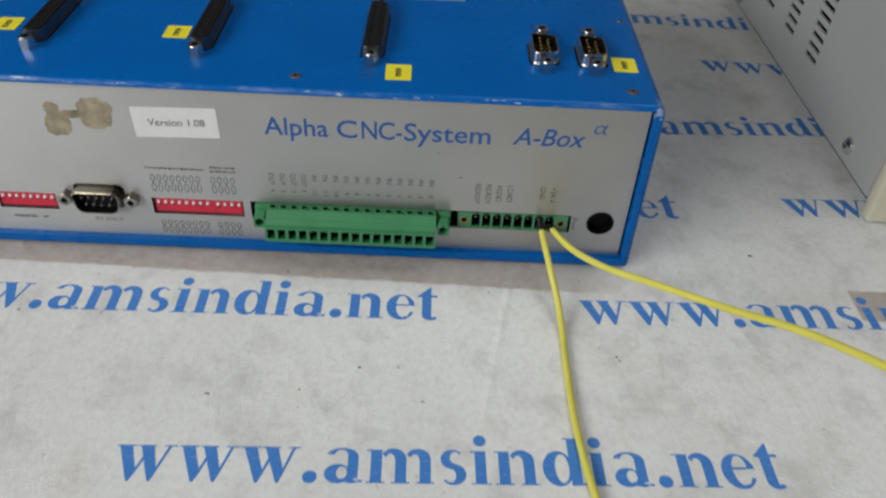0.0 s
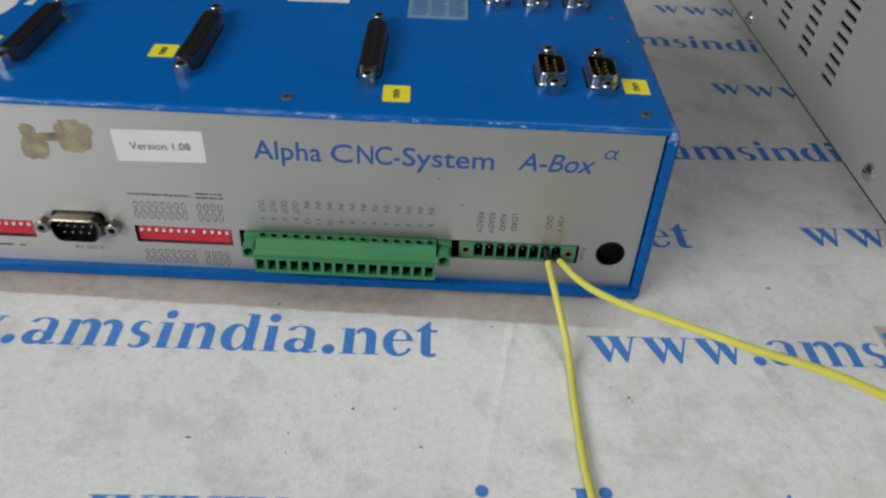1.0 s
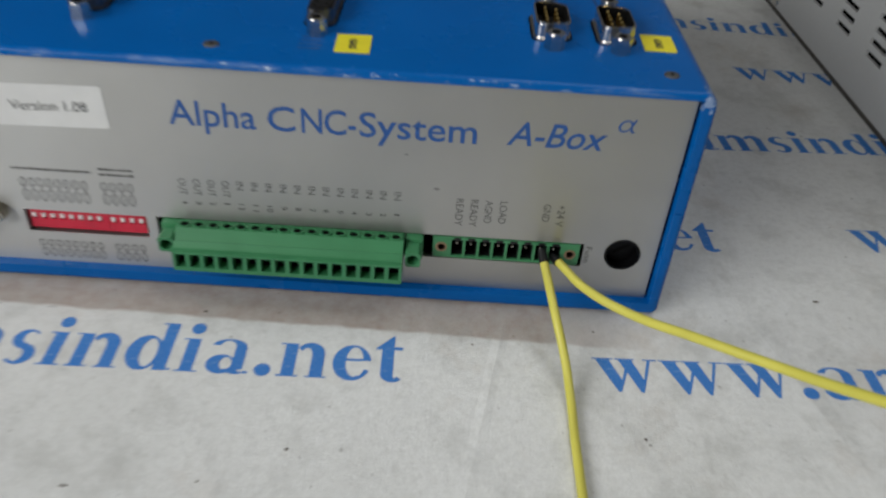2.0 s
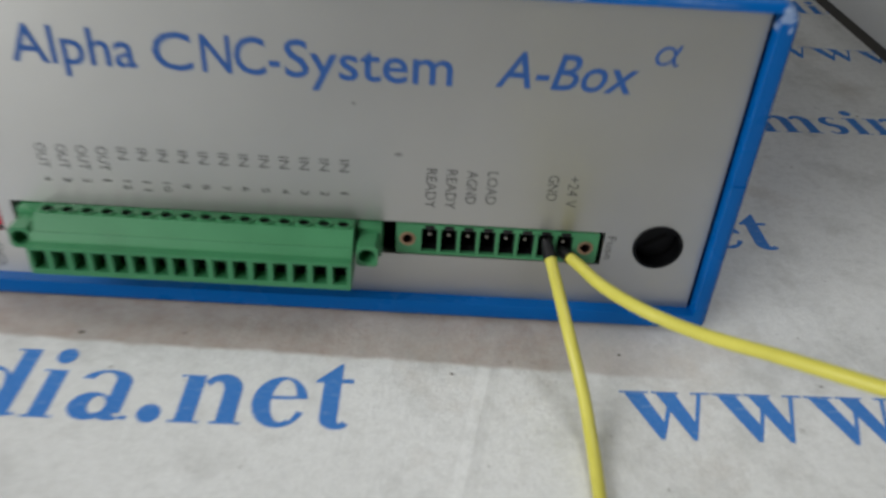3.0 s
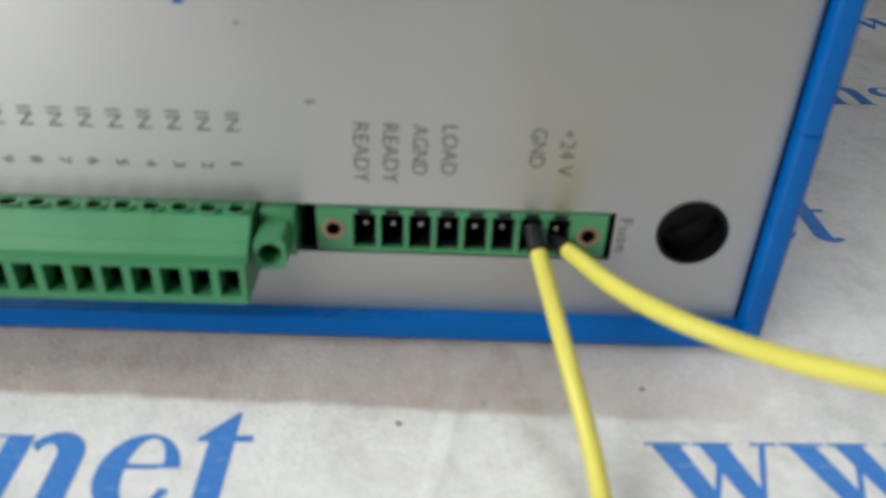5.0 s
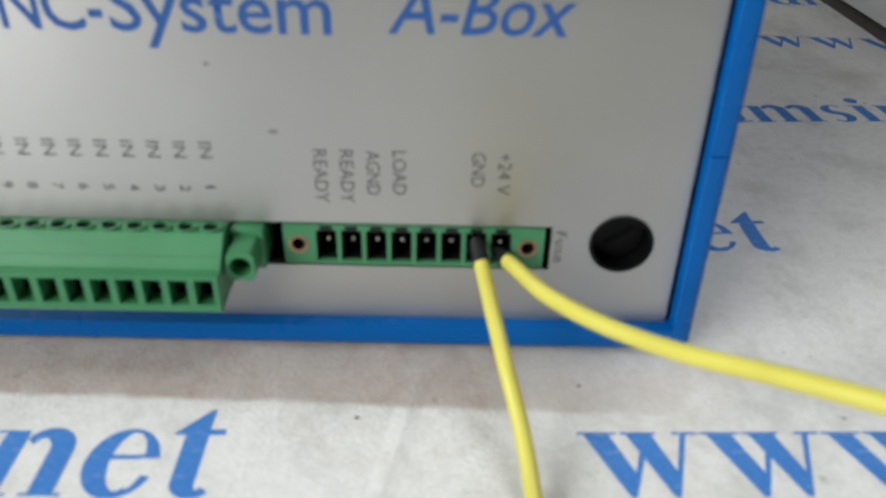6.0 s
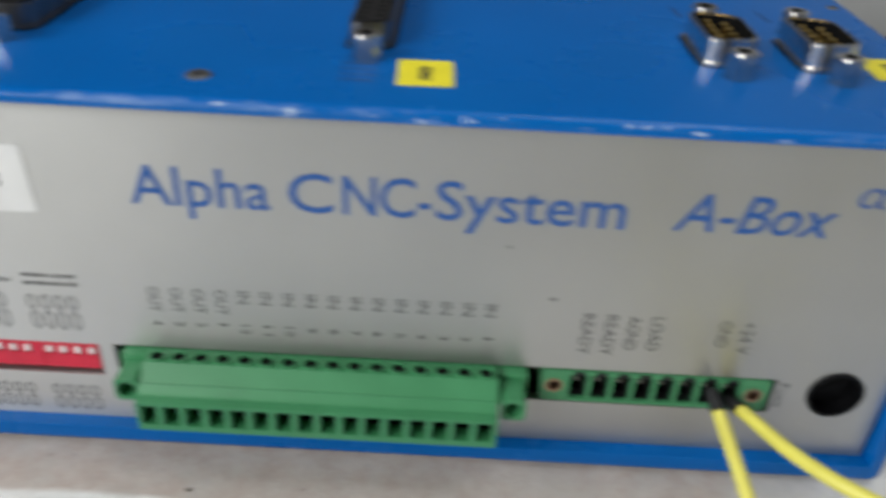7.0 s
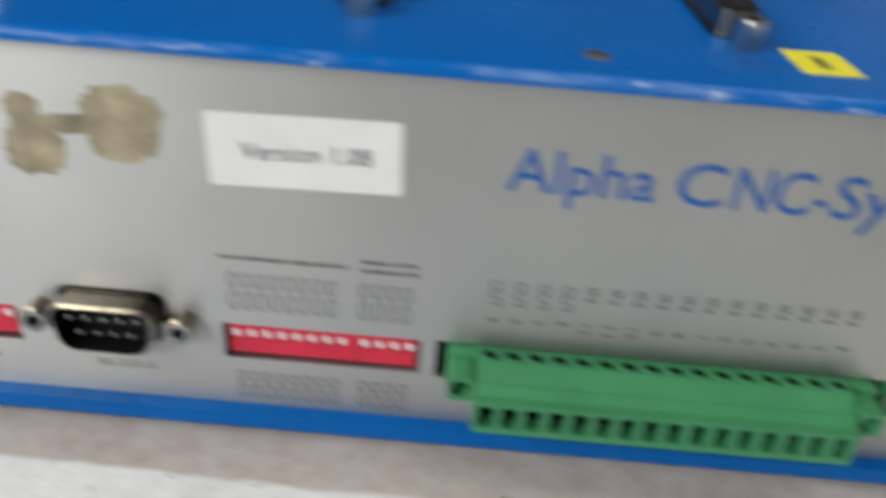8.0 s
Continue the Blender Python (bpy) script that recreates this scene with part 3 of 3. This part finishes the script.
# lines of small print too fine to read, and the switch symbols
def bars(name, x0, x1, z, h, n):
    bm = bmesh.new()
    rng = random.Random(int(abs(x0) * 10 + z * 7))
    x = x0
    while x < x1:
        w = rng.uniform(0.4, 1.5)
        box(bm, x, min(x + w, x1), -0.06, -0.01, z - h * rng.uniform(0.35, 0.5), z + h * rng.uniform(0.35, 0.5))
        x += w + rng.uniform(0.15, 0.45)
    return part(name, bm, INK_GREY, panel, smooth=0)


def symbol(h):
    """An outlined switch symbol: a small hexagon over a larger one, h high, at the origin."""
    bm = bmesh.new()
    for cz, r in ((h * 0.28, h * 0.28), (h * 0.78, h * 0.22)):
        turn = [k * math.pi / 3 + math.pi / 6 for k in range(6)]
        tube(bm, [(0.9 * math.cos(a), cz + r * math.sin(a)) for a in turn], [(0.6 * math.cos(a), cz + (r - 0.34) * math.sin(a)) for a in turn], "y", -0.06, -0.01)
    return part("switch_symbol", bm, INK_GREY, panel, smooth=0)


for h, z, starts in ((7.8, 25.2, (-111.7, -90.3)), (6.3, 6.3, (-111.2, -90.2))):
    first = None
    for x0, n in zip(starts, (8, 4)):
        for i in range(n):
            o = symbol(h) if first is None else share(first, panel)
            first = first or o
            o.location = ((x0 + 2.3 * i) / 1000, 0, z / 1000)
bars("small_print", -113.6, -92.8, 35.6, 0.9, 12)
bars("small_print", -90.8, -81.6, 35.2, 0.9, 6)
bars("small_print", -90.8, -81.6, 36.8, 0.8, 6)
bars("small_print", -166.0, -157.5, 11.4, 1.1, 6)
bars("small_print", -155.6, -153.6, 11.4, 1.1, 2)

# version sticker
bm = bmesh.new()
prism(bm, rounded(28.6, 11.6, 0.5, 3), "y", -0.14, -0.01)
sticker = part("version_sticker", bm, PAPER, control_box, "white paper sticker")
sticker.matrix_local = pose(-0.0996, 0, 0.0546, 0, -1.6, 0)
letters("version_print", "Version 1.08", sticker, INK_BLACK, 0.3, -1.3, 19.2, 2.7, y=-0.2, centre=True)

# glue residue where another sticker was torn off
def blotch(bm, cx, cz, rx, rz, y, n=46, square=1.0, rag=1.0):
    """A ragged flat patch; square below 1 makes its outline boxier."""
    line = []
    for k in range(n):
        a = 2 * math.pi * k / n
        r = 1 + rag * (0.22 * noise.noise((cx + 1.6 * math.cos(a), cz + 1.6 * math.sin(a), 0.3)) + 0.16 * noise.noise((cx + 5 * math.cos(a), cz + 5 * math.sin(a), 2.0)))
        c, d = math.cos(a), math.sin(a)
        line.append((cx + rx * r * math.copysign(abs(c) ** square, c), cz + rz * r * math.copysign(abs(d) ** square, d)))
    return prism(bm, line, "y", y, -0.005)


for spot in ((-139.6, 52.2, 4.4, 4.6, -0.09, 54, 0.8), (-140.4, 58.0, 2.5, 2.3, -0.10, 40, 0.8), (-126.0, 56.6, 5.5, 5.6, -0.09, 60, 0.62), (-133.6, 56.2, 4.6, 1.6, -0.08, 40, 0.8)):
    part("glue_residue", blotch(bmesh.new(), *spot), RESIDUE, control_box, "brown glue residue of a torn-off sticker", smooth=0)

# two small grey scuffs on the panel
SCUFF = material("grey_scuff", (0.25, 0.24, 0.235), 0.6, 0.5, vary=0.4, scale=900)
for x, z, rx, rz in ((-2.3, 37.5, 0.75, 0.4), (-10.5, 47.4, 0.45, 0.3)):
    part("scuff", blotch(bmesh.new(), x, z, rx, rz, -0.03, 20), SCUFF, panel, smooth=0)

# switch banks
def switch_bank(x0, n, z0, parent, wider=0.0):
    w = 2.54 * n - 0.3 + wider
    body = part("switch_bank", plate_with_holes(bmesh.new(), x0, x0 + w, z0, z0 + 5.9, 0.7, 6.0, [(x0 + 0.55 + 2.54 * i, x0 + 1.85 + 2.54 * i, z0 + 2.9, z0 + 4.9) for i in range(n)]), RED, parent, "red switch bank with white sliders", smooth=0)
    part("well", box(bmesh.new(), x0 + 0.2, x0 + w - 0.2, 1.9, 2.2, z0 + 1.2, z0 + 5.2), material("red_well", (0.35, 0.015, 0.03), 0.6), body)
    first = part("slider", box(bmesh.new(), x0 + 0.68, x0 + 1.7, 0.4, 1.88, z0 + 3.45, z0 + 4.8, 0.15, 1), WHITE_PLASTIC, body)
    for i in range(1, n):
        share(first, body, 2.54 * i)


switch_bank(-112.9, 8, 16.1, control_box, 1.45)
switch_bank(-91.3, 4, 16.1, control_box)
switch_bank(-169.4, 8, 15.9, control_box)

# fuse holder
def ring(cx, cz, r):
    return [(cx + r * math.cos(k * math.pi / 20), cz + r * math.sin(k * math.pi / 20)) for k in range(40)]


fuse = part("fuse_holder", tube(bmesh.new(), ring(50.1, 19.8, 5.0), ring(50.1, 19.8, 4.4), "y", -0.35, 7.0), DEEP_BLACK, control_box, "black round fuse holder with a sunken screw cap")
cap = part("cap", cyl(bmesh.new(), (50.1, 6.8, 19.8), (0, -1, 0), 4.3, 4.0, 32, 4.0), DEEP_BLACK, fuse)
part("slot", box(bmesh.new(), -2.6, 2.6, -0.06, 0.0, -0.5, 0.5), SOOT, cap).matrix_local = pose(0.0501, 0.00279, 0.0198, 0, -35, 0)

# connectors
def hexnut(bm, c, axis, r=2.75, h=6.0):
    cyl(bm, c, axis, r, h, 6)
    cyl(bm, Vector(c) + Vector(axis) * h, axis, r * 0.8, 0.35, 16)
    return bm


def dsub(m, span, rows, male, parent, shell_mat, pin_mat, tall=4.6, nut_mat=STEEL, screw=(2.6, 4.2), rim_mat=None, corner=2.9, gap=1.5, wide=0.0):
    """A D connector lying in its own x-y plane and rising along z; span: distance of its screws."""
    holder = new("d_connector")
    holder.parent = parent
    holder.matrix_local = m
    w = span - 8.2 + wide
    h = 9.2 if male else 6.8
    part("cutout_gap", prism(bmesh.new(), dshape(w + gap, w - 2.4 + gap, h + gap + 0.2, 3.0), "z", 0.01, 0.06), SOOT, holder)
    outer, mid, inner = dshape(w, w - 2.9, h, corner, 7), dshape(w - 0.5, w - 3.4, h - 0.5, corner - 0.15, 7), dshape(w - 0.9, w - 3.7, h - 0.9, corner - 0.3, 7)
    bm = tube(bmesh.new(), outer, inner, "z", -0.4, tall - 0.7)
    tube(bm, dshape(w + 1.0, w - 1.9, h + 0.9, corner + 0.2, 7), outer, "z", -0.4, 0.55)
    shell = part("shell", bm, shell_mat, holder)
    bm = tube(bmesh.new(), outer, inner, "z", tall - 0.7, tall - 0.35)
    part("rim", tube(bm, mid, inner, "z", tall - 0.35, tall), rim_mat or shell_mat, shell, "bright worn rim" if rim_mat else "")
    if male:
        part("insulator", prism(bmesh.new(), dshape(w - 1.0, w - 3.8, h - 1.0, corner - 0.35, 7), "z", -0.2, 0.7), BLACK, holder)
        part("lining", tube(bmesh.new(), dshape(w - 0.95, w - 3.75, h - 0.95, corner - 0.35, 7), dshape(w - 1.15, w - 3.95, h - 1.15, corner - 0.4, 7), "z", 0.7, tall - 0.5), SOOT, holder)
    else:
        ins = part("insulator", prism(bmesh.new(), dshape(w - 1.3, w - 4.1, h - 1.3, 1.7), "z", -0.3, tall + 0.3), BLACK, holder)
    first = None
    for count, yy in rows:
        for i in range(count):
            px = (i - (count - 1) / 2) * 2.76
            if first is None:
                base = (px, yy)
                if male:
                    first = part("pin", cyl(cyl(bmesh.new(), (px, yy, 0.6), (0, 0, 1), 0.5, 3.0, 10), (px, yy, 3.6), (0, 0, 1), 0.5, 0.35, 10, 0.2), pin_mat, holder)
                else:
                    first = part("socket", cyl(bmesh.new(), (px, yy, tall + 0.31), (0, 0, 1), 0.5, 0.03, 10), SOOT, ins)
            else:
                share(first, holder if male else ins, px - base[0], yy - base[1])
    for sx in (-1, 1):
        nut = part("jack_screw", hexnut(bmesh.new(), (sx * span / 2, 0, -0.1), (0, 0, 1), *screw), nut_mat, holder)
        part("thread_hole", cyl(bmesh.new(), (sx * span / 2, 0, screw[1] + 0.2), (0, 0, 1), 1.15, 0.1, 14), SOOT, nut)
    return holder


R9 = ((5, 1.42), (4, -1.42))
R25 = ((13, 1.42), (12, -1.42))
for x in (-151.0, -94.3, -35.0):
    dsub(pose(x / 1000, 0.0406, TOP / 1000, 0, 0, 90), 47.0, R25, False, control_box, DARK_TIN, GOLD, 4.3, corner=2.3)
for x in (25.2, 42.2):
    dsub(pose(x / 1000, 0.0304, TOP / 1000, 0, 0, 90), 25.0, R9, True, control_box, STEEL, GOLD)
for x in (9.6, 25.4, 41.4):
    dsub(pose(x / 1000, 0.0980, TOP / 1000, 0, 0, 90), 25.0, R9, True, control_box, STEEL, GOLD)
dsub(pose(-0.1321, 0.0, 0.0221, 90, 0, 0), 23.7, R9, True, control_box, OLD_TIN, DARK_TIN, 4.9, WORN_TIN, (2.7, 3.3), WORN_TIN, gap=1.2, wide=2.2, corner=3.2)

# lid screws
for x, y in ((-171.0, 6.4), (-59.0, 6.4), (53.2, 6.4), (54.3, 83.0), (57.3, 62.0)):
    r = 2.2 if y < 10 else 1.3
    head = part("lid_screw", cyl(bmesh.new(), (x, y, TOP - 0.2), (0, 0, 1), r, 0.55, 24, r * 0.75), DULL_SCREW, control_box, "worn countersunk lid screw")
    part("recess", cyl(bmesh.new(), (x, y, TOP + 0.33), (0, 0, 1), r * 0.28, 0.06, 6), SOOT, head)

# yellow connector tags and other lid stickers
def tag(x0, x1, y0, y1, turn, up=True):
    bm = bmesh.new()
    prism(bm, rounded(x1 - x0, y1 - y0, 0.4, 2), "z", 0.02, 0.14)
    ob = part("yellow_tag", bm, YELLOW_LABEL, control_box, "yellow connector tag with small black print")
    ob.matrix_local = pose((x0 + x1) / 2000, (y0 + y1) / 2000, TOP / 1000, 0, 0, turn)
    bm = bmesh.new()
    for k in range(4):
        z = -3.0 + 1.45 * k
        box(bm, -1.0, 1.0, z, z + 0.75, 0.14, 0.2)
        box(bm, -1.0 + 0.5 * (k % 2), -0.4 + 0.8 * (k % 2), z + 0.7, z + 1.2, 0.14, 0.2)
    part("small_print", bm, INK_BLACK, ob, smooth=0)


tag(-109.6, -101.0, 29.5, 39.1, 1)
tag(-169.5, -161.0, 29.5, 39.3, 1)
tag(-29.6, -20.9, 6.7, 17.6, 1.5)
tag(49.1, 57.5, 20.0, 30.5, -1)

# worn marks on the lid: faint ticks by one connector, short scratches behind the small ones
FAINT = material("faint_mark", (0.004, 0.045, 0.17), 0.6, vary=0.3, scale=600)
for k in range(4):
    part("worn_mark", box(bmesh.new(), -38.5, -33.0 + 0.4 * (k % 2), 7.6 + 2.3 * k, 8.2 + 2.3 * k, TOP + 0.005, TOP + 0.03), FAINT, control_box, "faint dark tick mark")
for x in (22.6, 39.8):
    scratch = part("scratch", prism(bmesh.new(), [(-0.5, -4.0), (0.4, -4.0), (0.55, 1.0), (0.1, 4.5), (-0.35, 1.0)], "z", 0.005, 0.03), FAINT, control_box, "dark scratch in the paint")
    scratch.matrix_local = pose(x / 1000, 0.0535, TOP / 1000, 0, 0, 8)

part("paper_sticker", prism(bmesh.new(), [(-71.8, 83.0), (-48.2, 83.9), (-48.8, 98), (-72, 97)], "z", TOP + 0.02, TOP + 0.14), PAPER, control_box, "white paper sticker")
part("torn_sticker", prism(bmesh.new(), [(-178.5, 53), (-173, 55), (-169.5, 58), (-168.6, 66), (-170, 73), (-178.5, 76)], "z", TOP + 0.02, TOP + 0.14), PAPER, control_box, "torn white paper sticker")
part("paper_scrap", prism(bmesh.new(), [(-166.2, 66.6), (-162.9, 66.9), (-163.4, 73), (-164.8, 73.5)], "z", TOP + 0.02, TOP + 0.12), PAPER, control_box, "scrap of a torn white sticker")
plate = part("rating_plate", prism(bmesh.new(), rounded(23, 22, 0.5, 2, -13.6, 84.0), "z", TOP + 0.02, TOP + 0.4), PLATE, control_box, "silvery blue rating plate with fine print")
bm = bmesh.new()
for k in range(8):
    for j in range(3):
        y = 75.5 + 2.2 * k
        box(bm, -23.4 + 7 * j, -18.2 + 7 * j + (k * 7 % 5) * 0.25, y, y + 0.9, TOP + 0.4, TOP + 0.46)
part("small_print", bm, INK_BLUE, plate, smooth=0)

# eight-way header in the panel opening
header = part("header", plate_with_holes(bmesh.new(), -2.3, 38.1, 15.3, 22.3, -0.3, 7.5,
              [(p - 1.58, p + 1.58, 15.9, 21.4) for p in PIN] + [(x - 1.1, x + 1.1, 17.8, 20.0) for x in (0.0, 35.6)]), GREEN_DARK, control_box, "green eight-way pin header", smooth=0)
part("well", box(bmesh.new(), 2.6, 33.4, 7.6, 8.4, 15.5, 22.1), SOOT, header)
for k, p in enumerate(PIN):
    part("pin", box(bmesh.new(), p - 0.4, p + 0.4, 2.0, 7.6, 18.2, 19.0, 0.15, 1), TIN, header)
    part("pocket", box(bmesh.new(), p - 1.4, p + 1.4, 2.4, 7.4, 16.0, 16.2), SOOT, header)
    part("pocket", plate_with_holes(bmesh.new(), p - 1.57, p + 1.57, 15.91, 21.39, 0.6, 7.4, [(p - 1.48, p + 1.48, 16.0, 21.3)]), BLACK, header, smooth=0)
    part("key_notch", box(bmesh.new(), p - 0.95, p + 0.95, -0.34, 5, 21.3, 22.25), BLACK, header)
for x in (0.0, 35.6):
    ring = part("threaded_insert", tube(bmesh.new(), [(x + 1.6 * math.cos(a * math.pi / 12), 18.9 + 1.6 * math.sin(a * math.pi / 12)) for a in range(24)], [(x + 1.05 * math.cos(a * math.pi / 12), 18.9 + 1.05 * math.sin(a * math.pi / 12)) for a in range(24)], "y", -0.4, 5.0), BRASS, header)
    part("thread_hole", cyl(bmesh.new(), (x, 4.0, 18.9), (0, -1, 0), 1.06, 0.6, 20), SOOT, ring)

# ---- green sixteen-way plug ----
plug = thing("terminal_plug", "green sixteen-way screw terminal plug fitted in the box front", "terminal block")
PX0, PX1 = SLOT[0] - 2.1, SLOT[15] + 2.1
bm = bmesh.new()
# rear body with a slanting smooth face; the wire entries stand below it
profile = [(6.5, 14.9), (6.5, 22.3), (-0.5, 22.3), (-0.9, 22.9), (-4.4, 22.9), (-6.9, 20.4), (-7.15, 20.5), (-8.3, 19.35), (-8.6, 19.1), (-8.6, 18.9), (-2.0, 18.6), (-2.0, 14.9)]
prism(bm, profile, "x", PX0, PX1)
body = part("body", bm, GREEN, plug, "green plastic body", smooth=0)
bm = plate_with_holes(bmesh.new(), PX0 - 0.0, PX1 + 0.0, 12.9, 18.95, -10.4, -2.0, [(x - 1.35, x + 1.35, 14.1, 18.4) for x in SLOT])
entry = part("entry_block", bm, GREEN, plug, "green block of square wire entries", smooth=0)
first = None
for x in SLOT:
    if first is None:
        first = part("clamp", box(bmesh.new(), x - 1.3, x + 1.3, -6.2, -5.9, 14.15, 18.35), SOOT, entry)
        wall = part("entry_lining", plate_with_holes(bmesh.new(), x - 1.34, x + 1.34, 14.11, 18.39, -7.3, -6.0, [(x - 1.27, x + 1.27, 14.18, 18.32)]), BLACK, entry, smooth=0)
        rim_ = part("screw_well", tube(bmesh.new(), [(x + 1.78 * math.cos(a * math.pi / 10), -3.0 + 1.35 * math.sin(a * math.pi / 10)) for a in range(20)], [(x + 1.15 * math.cos(a * math.pi / 10), -3.0 + 1.15 * math.sin(a * math.pi / 10)) for a in range(20)], "z", 22.85, 23.35), GREEN, body)
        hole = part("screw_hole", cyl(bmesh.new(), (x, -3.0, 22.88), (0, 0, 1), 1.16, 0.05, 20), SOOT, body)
    else:
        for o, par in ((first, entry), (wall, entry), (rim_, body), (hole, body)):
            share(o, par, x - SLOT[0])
for side, x in ((-1, -73.6), (1, -7.5)):
    bm = bmesh.new()
    x0, x1 = sorted((x - side * 2.4, x + side * 2.5))
    box(bm, x0, x1, -2.0, 6.0, 15.2, 22.2, 0.3)
    turn = [k * math.pi / 16 for k in range(32)]
    outline = [(x + max(-2.1, min(2.1, 2.75 * math.cos(a))), 18.9 + max(-2.3, min(2.3, 2.75 * math.sin(a)))) for a in turn]
    tube(bm, outline, [(x + 1.65 * math.cos(a), 18.9 + 1.65 * math.sin(a)) for a in turn], "y", -7.3, -1.9)
    end = part("end_flange", bm, GREEN, plug)
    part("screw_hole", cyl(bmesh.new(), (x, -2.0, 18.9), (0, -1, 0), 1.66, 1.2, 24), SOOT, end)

# ---- yellow wires ----
def wire(path, label):
    ob_ = thing("wire", label, "wire", "yellow supply wires")
    cu = bpy.data.curves.new("wire", "CURVE")
    cu.dimensions, cu.bevel_depth, cu.bevel_resolution, cu.resolution_u = "3D", 0.00118, 5, 16
    sp = cu.splines.new("BEZIER")
    sp.bezier_points.add(len(path) - 1)
    for bp, p in zip(sp.bezier_points, path):
        bp.co = Vector(p) * 0.001
        bp.handle_left_type = bp.handle_right_type = "AUTO"
    tmp = new("wire_curve", cu)
    bpy.context.view_layer.update()
    me = bpy.data.meshes.new_from_object(tmp.evaluated_get(bpy.context.evaluated_depsgraph_get()))
    bpy.data.objects.remove(tmp)
    me.materials.clear()
    me.materials.append(WIRE)
    me.shade_smooth()
    o = new("insulation", me)
    o.parent = ob_
    a, b = Vector(path[0]), Vector(path[1])
    d = (b - a).normalized()
    part("ferrule", cyl(cyl(bmesh.new(), a - d * 4.2, d, 1.0, 1.6, 20, 1.25), a - d * 2.6, d, 1.25, 2.6, 20, 1.35), BLACK, ob_, "black crimp sleeve")
    return ob_


wire([(28.2, -5.0, 19.0), (31.0, -18.5, 12.8), (33.6, -28.0, 6.4), (34.8, -37, 2.2), (34.8, -53, 1.2), (35.6, -83, 1.5), (39.9, -113.6, 1.5), (45.3, -148, 1.2), (60, -220, 1.15), (95, -330, 1.15)],
     "thin yellow insulated wire drooping from the header onto the cloth")
wire([(32.2, -4.6, 19.2), (38.0, -19.5, 22.4), (47.0, -29.8, 24.4), (59.0, -43.2, 30.3), (75.0, -60.5, 37.8), (91.0, -86, 52.0), (106, -119, 65), (126, -165, 68), (152, -220, 50), (185, -290, 10), (208, -322, 1.2), (280, -370, 1.15)],
     "thin yellow insulated wire arching up from the header")

# ---- grey cabinet beside the box ----
cabinet = thing("equipment_cabinet", "light grey sheet-metal equipment cabinet with slotted vents", "equipment cabinet")
cabinet.matrix_world = pose(0.1689, 0.040, 0, 0, 0, 0.35)
GL, GW, GH, G0 = 375.0, 180.0, 340.0, 9.0
# slotted side plate: columns of lying slots that open into the dark inside
vents = [(yc - 7.2, yc + 7.2, z - 1.2, z + 1.2) for yc in (87.6, 119.9, 152.2, 184.5, 216.8) for z in (28.5 + 5.15 * k for k in range(12))]
bm = plate_with_holes(bmesh.new(), 0.0, GL, G0, GH, 0.0, 1.2, vents)
for v in bm.verts:
    v.co = Vector((v.co.y, v.co.x, v.co.z))
part("side_plate", bm, GREY_PAINT, cabinet, "light grey painted side plate with vent slots", smooth=0)
part("case", box(bmesh.new(), 14, GW, 2, GL, G0, GH - 1.5, 0.8), GREY_PAINT, cabinet, "light grey painted case")
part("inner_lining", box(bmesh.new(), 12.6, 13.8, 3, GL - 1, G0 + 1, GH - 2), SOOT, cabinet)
part("roof", box(bmesh.new(), 1.25, GW, 1, GL, GH - 1.3, GH), GREY_PAINT, cabinet)
part("back_plate", box(bmesh.new(), 1.25, 13.9, GL - 1.5, GL, G0, GH - 1.4), GREY_PAINT, cabinet)
part("bottom_plate", box(bmesh.new(), 1.25, GW - 1, 1, GL - 1, G0 - 0.6, G0 + 0.6), GREY_PAINT, cabinet)
part("front_frame", box(bmesh.new(), 0.4, GW - 1, -7.0, -0.1, 1.0, GH, 1.2), CREAM, cabinet, "cream front frame")
# the dark base stands back under the case
part("base", box(bmesh.new(), 8.0, GW - 4, 8, GL - 5, 0.02, G0 - 0.65), material("base_paint", (0.045, 0.04, 0.034), 0.8, vary=0.2), cabinet, "dark recessed base")
for y, z in ((26.5, 16.9), (195.6, 13.3)):
    sc = part("case_screw", cyl(cyl(bmesh.new(), (0, y, z), (-1, 0, 0), 4.0, 1.0, 24, 3.6), (-1.0, y, z), (-1, 0, 0), 3.4, 1.1, 24, 1.8), STEEL, cabinet, "domed steel screw")
    part("recess", box(bmesh.new(), -2.2, -2.06, y - 1.6, y + 1.6, z - 0.35, z + 0.35), SOOT, sc)

# crumbs of dirt on the cloth
for x, y, r, long in ((52.6, -47.9, 0.55, 1.2), (53.4, -49.6, 0.4, 1.3), (-64.0, -12.2, 0.6, 1.5), (10.1, -18.7, 0.45, 1.3), (114.0, 8.6, 0.8, 1.6), (-80.0, -70.5, 0.4, 3.4), (-33.5, -57.2, 0.6, 1.2), (-12.2, -70.3, 0.45, 1.8), (-51.5, -67.4, 0.35, 1.5), (44.2, -10.7, 0.4, 1.4)):
    bm = bmesh.new()
    bmesh.ops.create_icosphere(bm, subdivisions=2, radius=1.0)
    for v in bm.verts:
        k = 1 + 0.35 * noise.noise(v.co * 1.7 + Vector((x, y, 0)))
        v.co = Vector((x + v.co.x * r * long * k * 0.75, y + v.co.y * r * k * 0.75, 0.12 + v.co.z * 0.14))
    part("dirt_crumb", bm, DIRT, cloth)
